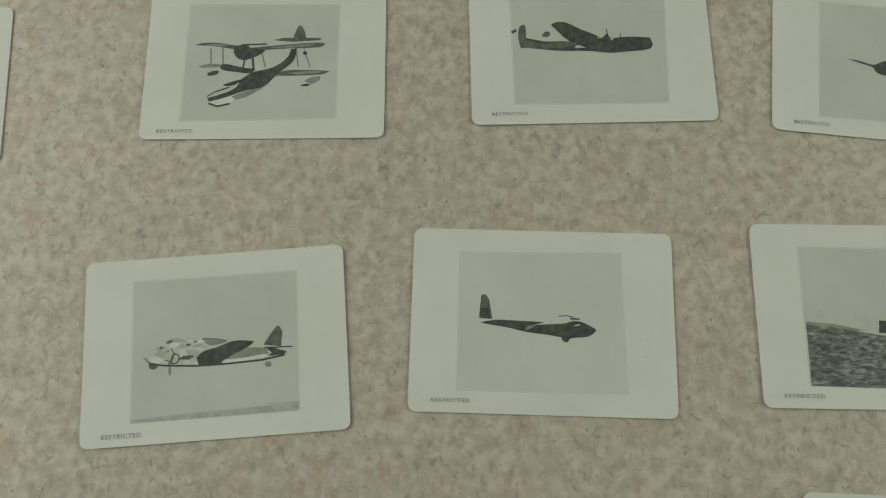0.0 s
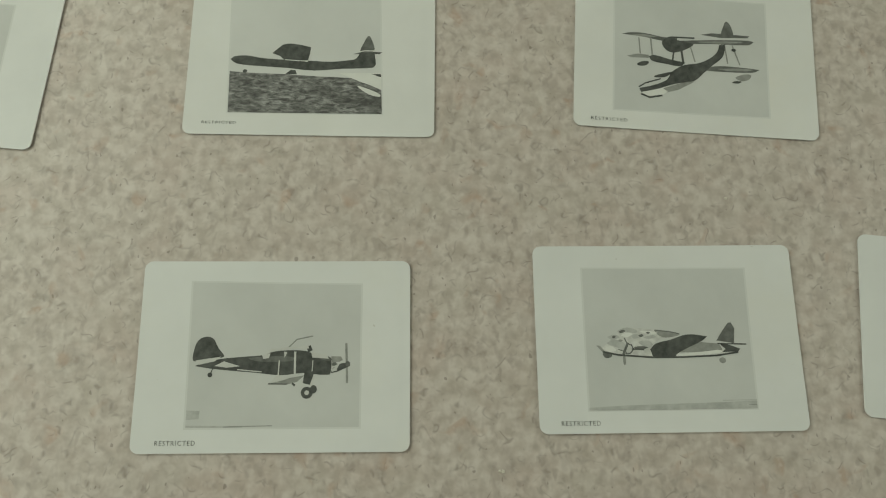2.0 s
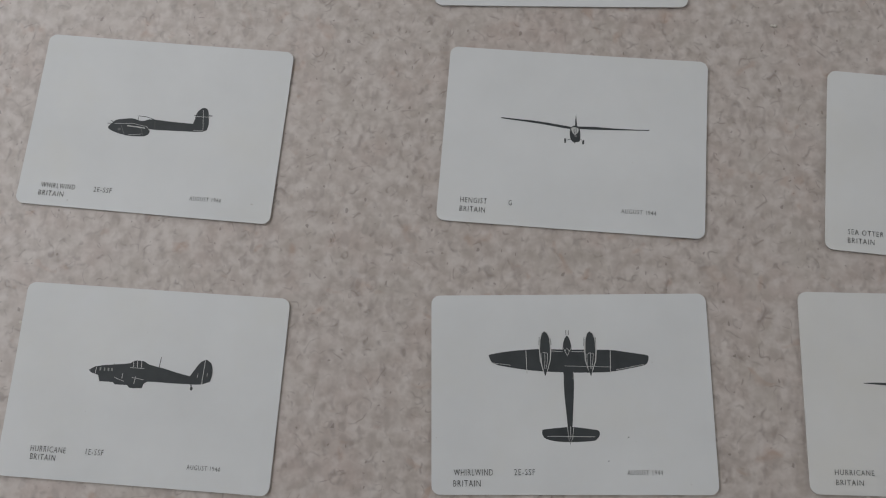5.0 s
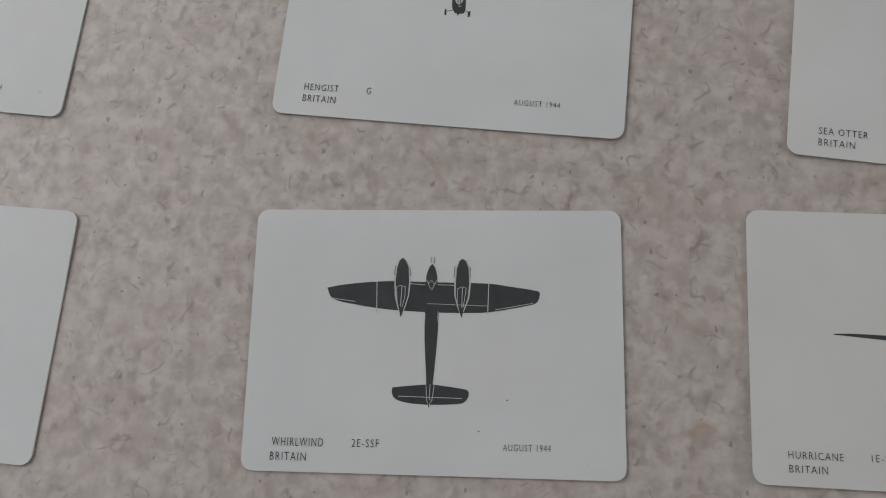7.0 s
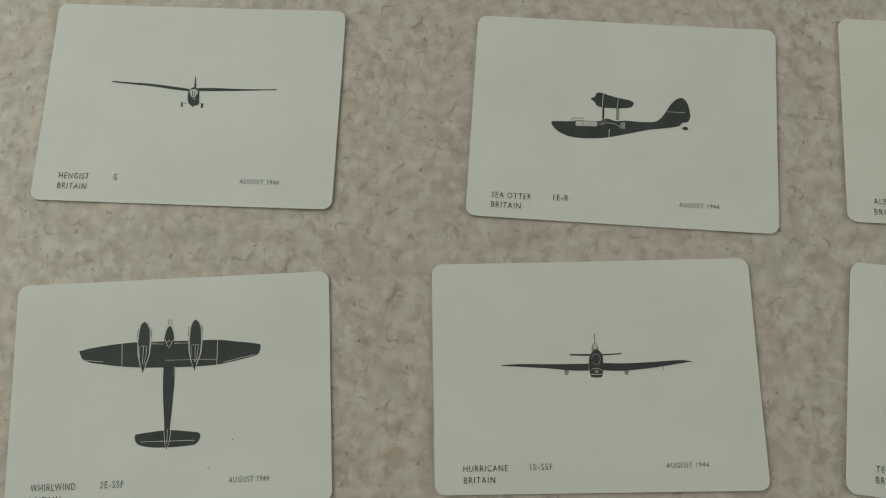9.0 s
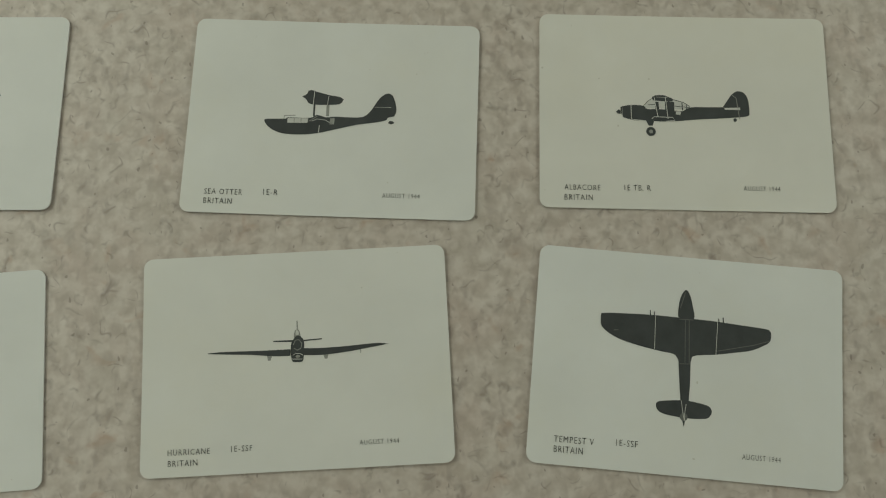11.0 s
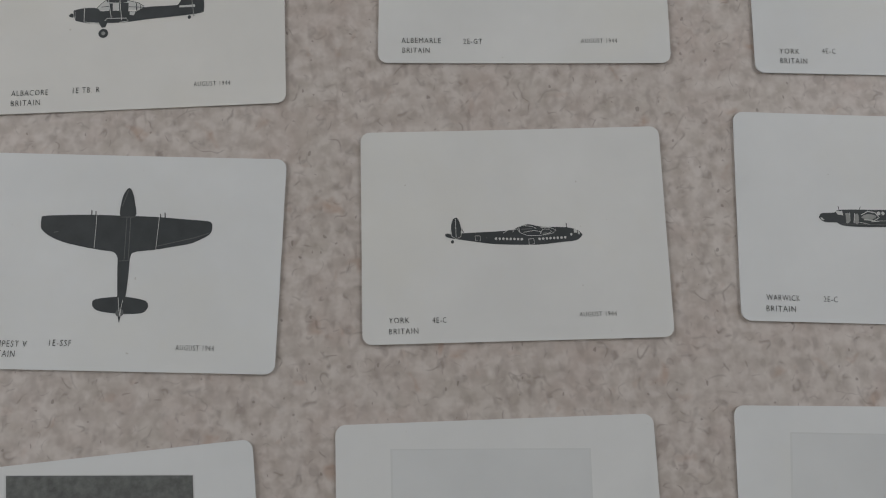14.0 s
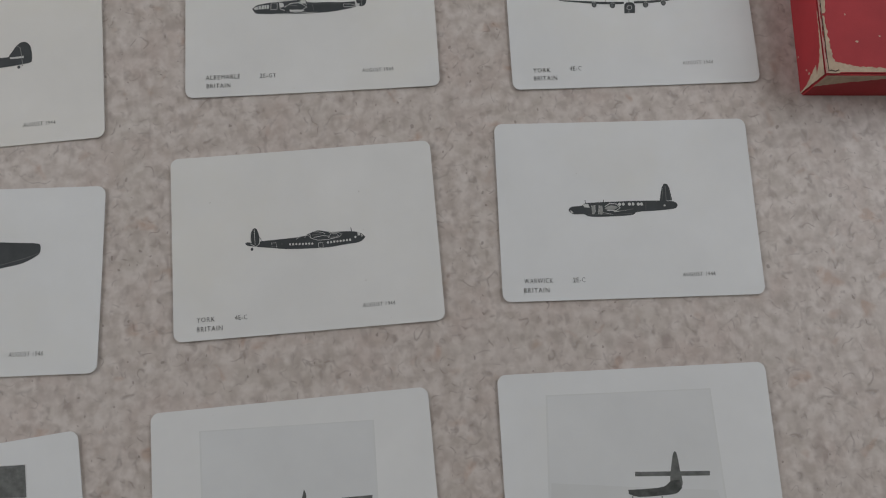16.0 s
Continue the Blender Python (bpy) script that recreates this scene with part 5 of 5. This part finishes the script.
# ---- the red card box ----
RED = plain("red_box_paper", (0.375, 0.038, 0.044), 0.6, 0.1, 60)
for n in RED.node_tree.nodes:
    if n.type == "BSDF_PRINCIPLED":
        n.inputs["Specular IOR Level"].default_value = 0.18
    elif n.type == "BUMP":
        n.inputs["Strength"].default_value = 0.06
BARE = plain("bare_cardboard", (0.47, 0.365, 0.265), 0.85, 0.2, 300)
FOLD = plain("rubbed_red_paper", (0.46, 0.25, 0.215), 0.75, 0.2, 300)
CRACK = plain("dark_crack", (0.08, 0.05, 0.035), 0.9)
GOLD = plain("cream_print", (0.47, 0.36, 0.28), 0.6, 0.14, 300)
BOX_W, BOX_L, BOX_T = 74.0, 102.0, 18.2

red_box = tagged(new("card_box"), "worn red cardboard card box with cream winged emblem and frayed edges", "box")
red_box.matrix_world = pose(0.3222, -0.1408, 0.0, 0, 0, -7.2)


def to_metres(bm):
    for v in bm.verts:
        v.co /= 1000
    return bm


bm = bmesh.new()
box(bm, 0, BOX_W, 0, BOX_L, 0, BOX_T)
bmesh.ops.bevel(bm, geom=bm.edges[:], offset=0.7, segments=3, affect="EDGES")
part("box_body", to_metres(bm), RED, red_box)


def ragged(start, end, inner, outer, step=0.7, seed=0):
    """A torn strip along an edge: its near side at outer, its far side wandering round the widths of inner."""
    rng = random.Random(seed)
    pts, n = [], max(2, int((end - start) / step))
    for k in range(n + 1):
        s = start + (end - start) * k / n
        at = (len(inner) - 1) * k / n
        i = min(int(at), len(inner) - 2)
        w = inner[i] + (inner[i + 1] - inner[i]) * (at - i)
        pts.append((s, max(0.0, w + rng.uniform(-0.28, 0.28)) if w > 0.05 else 0.0))
    return [(s, outer) for s, _ in pts], pts


def strip(name, place, start, end, inner, outer=0.0, seed=0, mat=None, label="", out=(0, 0, 1)):
    """place turns (along, inward) into a point of the box, in millimetres."""
    near, far = ragged(start, end, inner, outer, seed=seed)
    hair = 0.006 * seed
    bm = bmesh.new()
    a, b = [bm.verts.new(Vector(place(*p)) + Vector(out) * hair) for p in near], [bm.verts.new(Vector(place(*p)) + Vector(out) * hair) for p in far]
    for i in range(len(a) - 1):
        bm.faces.new((a[i], a[i + 1], b[i + 1], b[i]))
    return part(name, to_metres(bm), mat or BARE, red_box, label)


TOP = BOX_T + 0.06
FRAYED = "bare tan cardboard where the paper is worn off"
for start, end, widths in ((0.5, 21.5, (4.2, 2.3, 1.6, 1.2, 0.9)), (22.4, 33.5, (1.2, 1.7, 1.3, 1.8)), (35.3, 40.6, (0.3, 1.5, 0.2)), (44.5, 51, (0.2, 0.8, 0.3, 0.6)),
                           (52, 62.5, (1.6, 2.2, 1.3, 1.5)), (64.5, 72, (0.9, 1.2, 0.4)), (76, 84, (0.3, 1.2, 0.6)), (88, 101, (0.6, 1.6, 2.6))):
    strip("worn_edge", lambda s, w: (0.9 + w, s, TOP), start, end, widths, 0.0, 1, None, FRAYED)
strip("fold_line", lambda s, w: (0.1 + w, s, TOP), 0.5, 101, (0.62, 0.5, 0.58, 0.45, 0.55, 0.5, 0.6), 0.0, 2, FOLD, "pale pink line where the paper folds over the edge")
strip("worn_edge", lambda s, w: (s, 0.9 + w, TOP), 0.6, 71, (4.5, 2.0, 1.5, 2.2, 2.6, 1.6, 2.0, 3.2), 0.0, 6, None, FRAYED)
strip("worn_side", lambda s, w: (-0.06, s, BOX_T - 0.6 - w), 0.5, 24, (6.0, 2.4, 0.8, 0.5, 0.3), 0.0, 7, None, FRAYED, (-1, 0, 0))
strip("worn_side", lambda s, w: (-0.06, s, 0.5 + w), 48, 66, (0.2, 0.8, 0.6, 0.9, 0.2), 0.0, 8, None, FRAYED, (-1, 0, 0))
strip("worn_side", lambda s, w: (s, -0.06, BOX_T - 0.6 - w), 0.5, 70, (9, 5.5, 3.0, 1.6, 1.4, 1.2, 1.4, 2.0), 0.0, 9, None, FRAYED, (0, -1, 0))
strip("worn_side", lambda s, w: (-0.06, 0.6 + w, s), 0.8, 13, (0.4, 0.9, 3.0, 5.5), 0.0, 10, None, FRAYED, (-1, 0, 0))

bm = bmesh.new()
stroke(bm, [(1.1, 1.2), (0.95, 6), (1.0, 14), (0.85, 25), (0.9, 40), (0.8, 55), (0.85, 70), (0.8, 100)], 0.24)
stroke(bm, [(0.9, 1.3), (2.0, 1.5), (3.2, 1.1), (4.6, 1.6)], 0.45)
for v in bm.verts:
    v.co.z = TOP + 0.12
part("split_edge", to_metres(bm), CRACK, red_box, "dark split along the worn edge")

rng = random.Random(12)
for x, y, r in ((6.5, 62, 0.7), (5.0, 55, 0.4), (7.5, 30, 0.5), (9, 22, 0.4), (12, 12, 0.6), (20, 14, 0.4), (31, 9, 0.7), (45, 18, 0.5), (52, 30, 0.4), (60, 12, 0.6), (26, 84, 0.4)):
    bm = bmesh.new()
    face(bm, [(x + a * rng.uniform(0.6, 1.3), y + b * rng.uniform(0.6, 1.3)) for a, b in oval(0, 0, r, r * 0.7, rng.uniform(0, 180), 9)])
    for v in bm.verts:
        v.co.z = TOP + 0.02
    part("scuff", to_metres(bm), BARE, red_box, "small tan scuff in the red paper")
for y, z, r in ((40, 8.5, 0.7), (44, 10.5, 0.5), (5, 8.0, 0.7), (7, 6.5, 0.5), (14, 2.0, 0.5), (70, 5.0, 0.5)):
    bm = bmesh.new()
    bm.faces.new([bm.verts.new((-0.06, y + a, z + b)) for a, b in oval(0, 0, r, r * 0.6, rng.uniform(0, 180), 9)])
    part("scuff", to_metres(bm), BARE, red_box, "small tan scuff in the red paper")

# the emblem: a winged disc inside a ring of lettering
EX, EY = 35.3, 49.7


def emblem(name, mat, lift, shapes=(), lines=(), rings=(), label="", on=None):
    bm = bmesh.new()
    for s in shapes:
        face(bm, [(EX + x, EY + y) for x, y in s])
    for w, s in lines:
        stroke(bm, [(EX + x, EY + y) for x, y in s], w)
    for r0, r1 in rings:
        n = 48
        a, b = ([bm.verts.new((EX + r * math.cos(2 * math.pi * k / n), EY + r * math.sin(2 * math.pi * k / n), 0)) for k in range(n)] for r in (r0, r1))
        for k in range(n):
            bm.faces.new((a[k], b[k], b[(k + 1) % n], a[(k + 1) % n]))
    for v in bm.verts:
        v.co.z = TOP + lift
    return part(name, to_metres(bm), mat, on or red_box, label)


disc = emblem("emblem_disc", GOLD, 0.02, [oval(0, 0, 11.6, 11.6, 0, 40)], (), [(12.6, 13.5)], "cream printed disc and ring")
wings = []
for s in (1, -1):
    wings.append([(s * x, y) for x, y in ((0, 9), (-22.6, 9), (-22.2, 6.9), (-18, 6.0), (-17.5, 5.4), (-14, 4.4), (-13.5, 3.4), (-10, 2.6), (-9, 1.2), (-5, 0.6), (0, 0))])
emblem("emblem_wing", GOLD, 0.06, wings, (), (), "cream printed wings", disc)
feathers = []
for s in (1, -1):
    feathers += [(0.35, [(s * -22, 8.1), (s * -8, 8.1), (s * -6.5, 6)]), (0.3, [(s * -18.5, 6.2), (s * -14, 7.2)]), (0.35, [(s * -14.3, 4.6), (s * -10.5, 6.6)]), (0.4, [(s * -10.3, 2.8), (s * -7, 5.6)]), (0.3, [(s * -22.4, 9.2), (s * -13.4, 9.2)]),
                 (0.5, [(s * -17.6, 5.2), (s * -13.6, 3.2), (s * -9.2, 0.9), (s * -5, 0.3), (0, -0.3)])]
emblem("feather_line", RED, 0.10, (), feathers, (), "red lines between the feathers", disc)


def ring_letter(letter, angle, turn, mat=GOLD):
    """One capital of the ring, its foot or head towards the disc."""
    curve = bpy.data.curves.new("letters", "FONT")
    curve.body, curve.size, curve.resolution_u, curve.align_x = letter, 3.9, 2, "CENTER"
    curve.offset = 0.04
    ob = bpy.data.objects.new("letters", curve)
    scene.collection.objects.link(ob)
    bpy.context.view_layer.update()
    me = bpy.data.meshes.new_from_object(ob.evaluated_get(bpy.context.evaluated_depsgraph_get()))
    bpy.data.objects.remove(ob)
    bm = bmesh.new()
    bm.from_mesh(me)
    a = radians(angle)
    foot = 15.0 if turn < 0 else 17.7
    c, s = math.cos(a + turn * math.pi / 2), math.sin(a + turn * math.pi / 2)
    for v in bm.verts:
        x, y = v.co.x * 0.7, v.co.y
        v.co = (EX + foot * math.cos(a) + c * x - s * y, EY + foot * math.sin(a) + s * x + c * y, TOP + 0.02)
    part("ring_letter", to_metres(bm), mat, disc)


for n, letter in enumerate("SPECIAL D"):
    if letter != " ":
        ring_letter(letter, 153.5 - n * 6.9, -1)
for n, letter in enumerate("USN BUREAU"):
    if letter != " ":
        ring_letter(letter, 178.5 + n * 6.7, 1)
# the rest of the ring cannot be read
for n in range(46):
    angle = n * 7.6
    if abs(angle - 4) < 8 or 80 < angle < 254 or n in (7, 38):
        continue
    a = radians(angle)
    c, s = math.cos(a), math.sin(a)
    if abs(15 * s - 8.6) < 1.6 and abs(c) > 0.5:
        continue
    emblem("ring_mark", GOLD, 0.02, [[(r * c - u * s, r * s + u * c) for r, u in ((15.0, -0.6), (17.6, -0.6), (17.6, 0.6), (15.0, 0.6))]], on=disc)

# ---- crumbs and chips on the worktop ----
CRUMB = plain("white_crumb", (0.62, 0.59, 0.53), 0.8)


def crumb(x, y, r):
    bm = bmesh.new()
    bmesh.ops.create_icosphere(bm, subdivisions=2, radius=r)
    for v in bm.verts:
        v.co *= rng.uniform(0.75, 1.2)
        v.co.z = v.co.z * 0.45 + r * 0.4
    ob = part("crumb", bm, CRUMB, None)
    ob.location = (x, y, 0)
    tagged(ob, "tiny white crumb lying on the speckled worktop", "crumb", "crumbs on the worktop")


for x, y, r in ((-0.0576, 0.0493, 0.0009), (-0.1345, -0.0460, 0.001), (-0.1355, -0.0460, 0.0008), (-0.3823, -0.1672, 0.001)):
    crumb(x, y, r * 0.6)
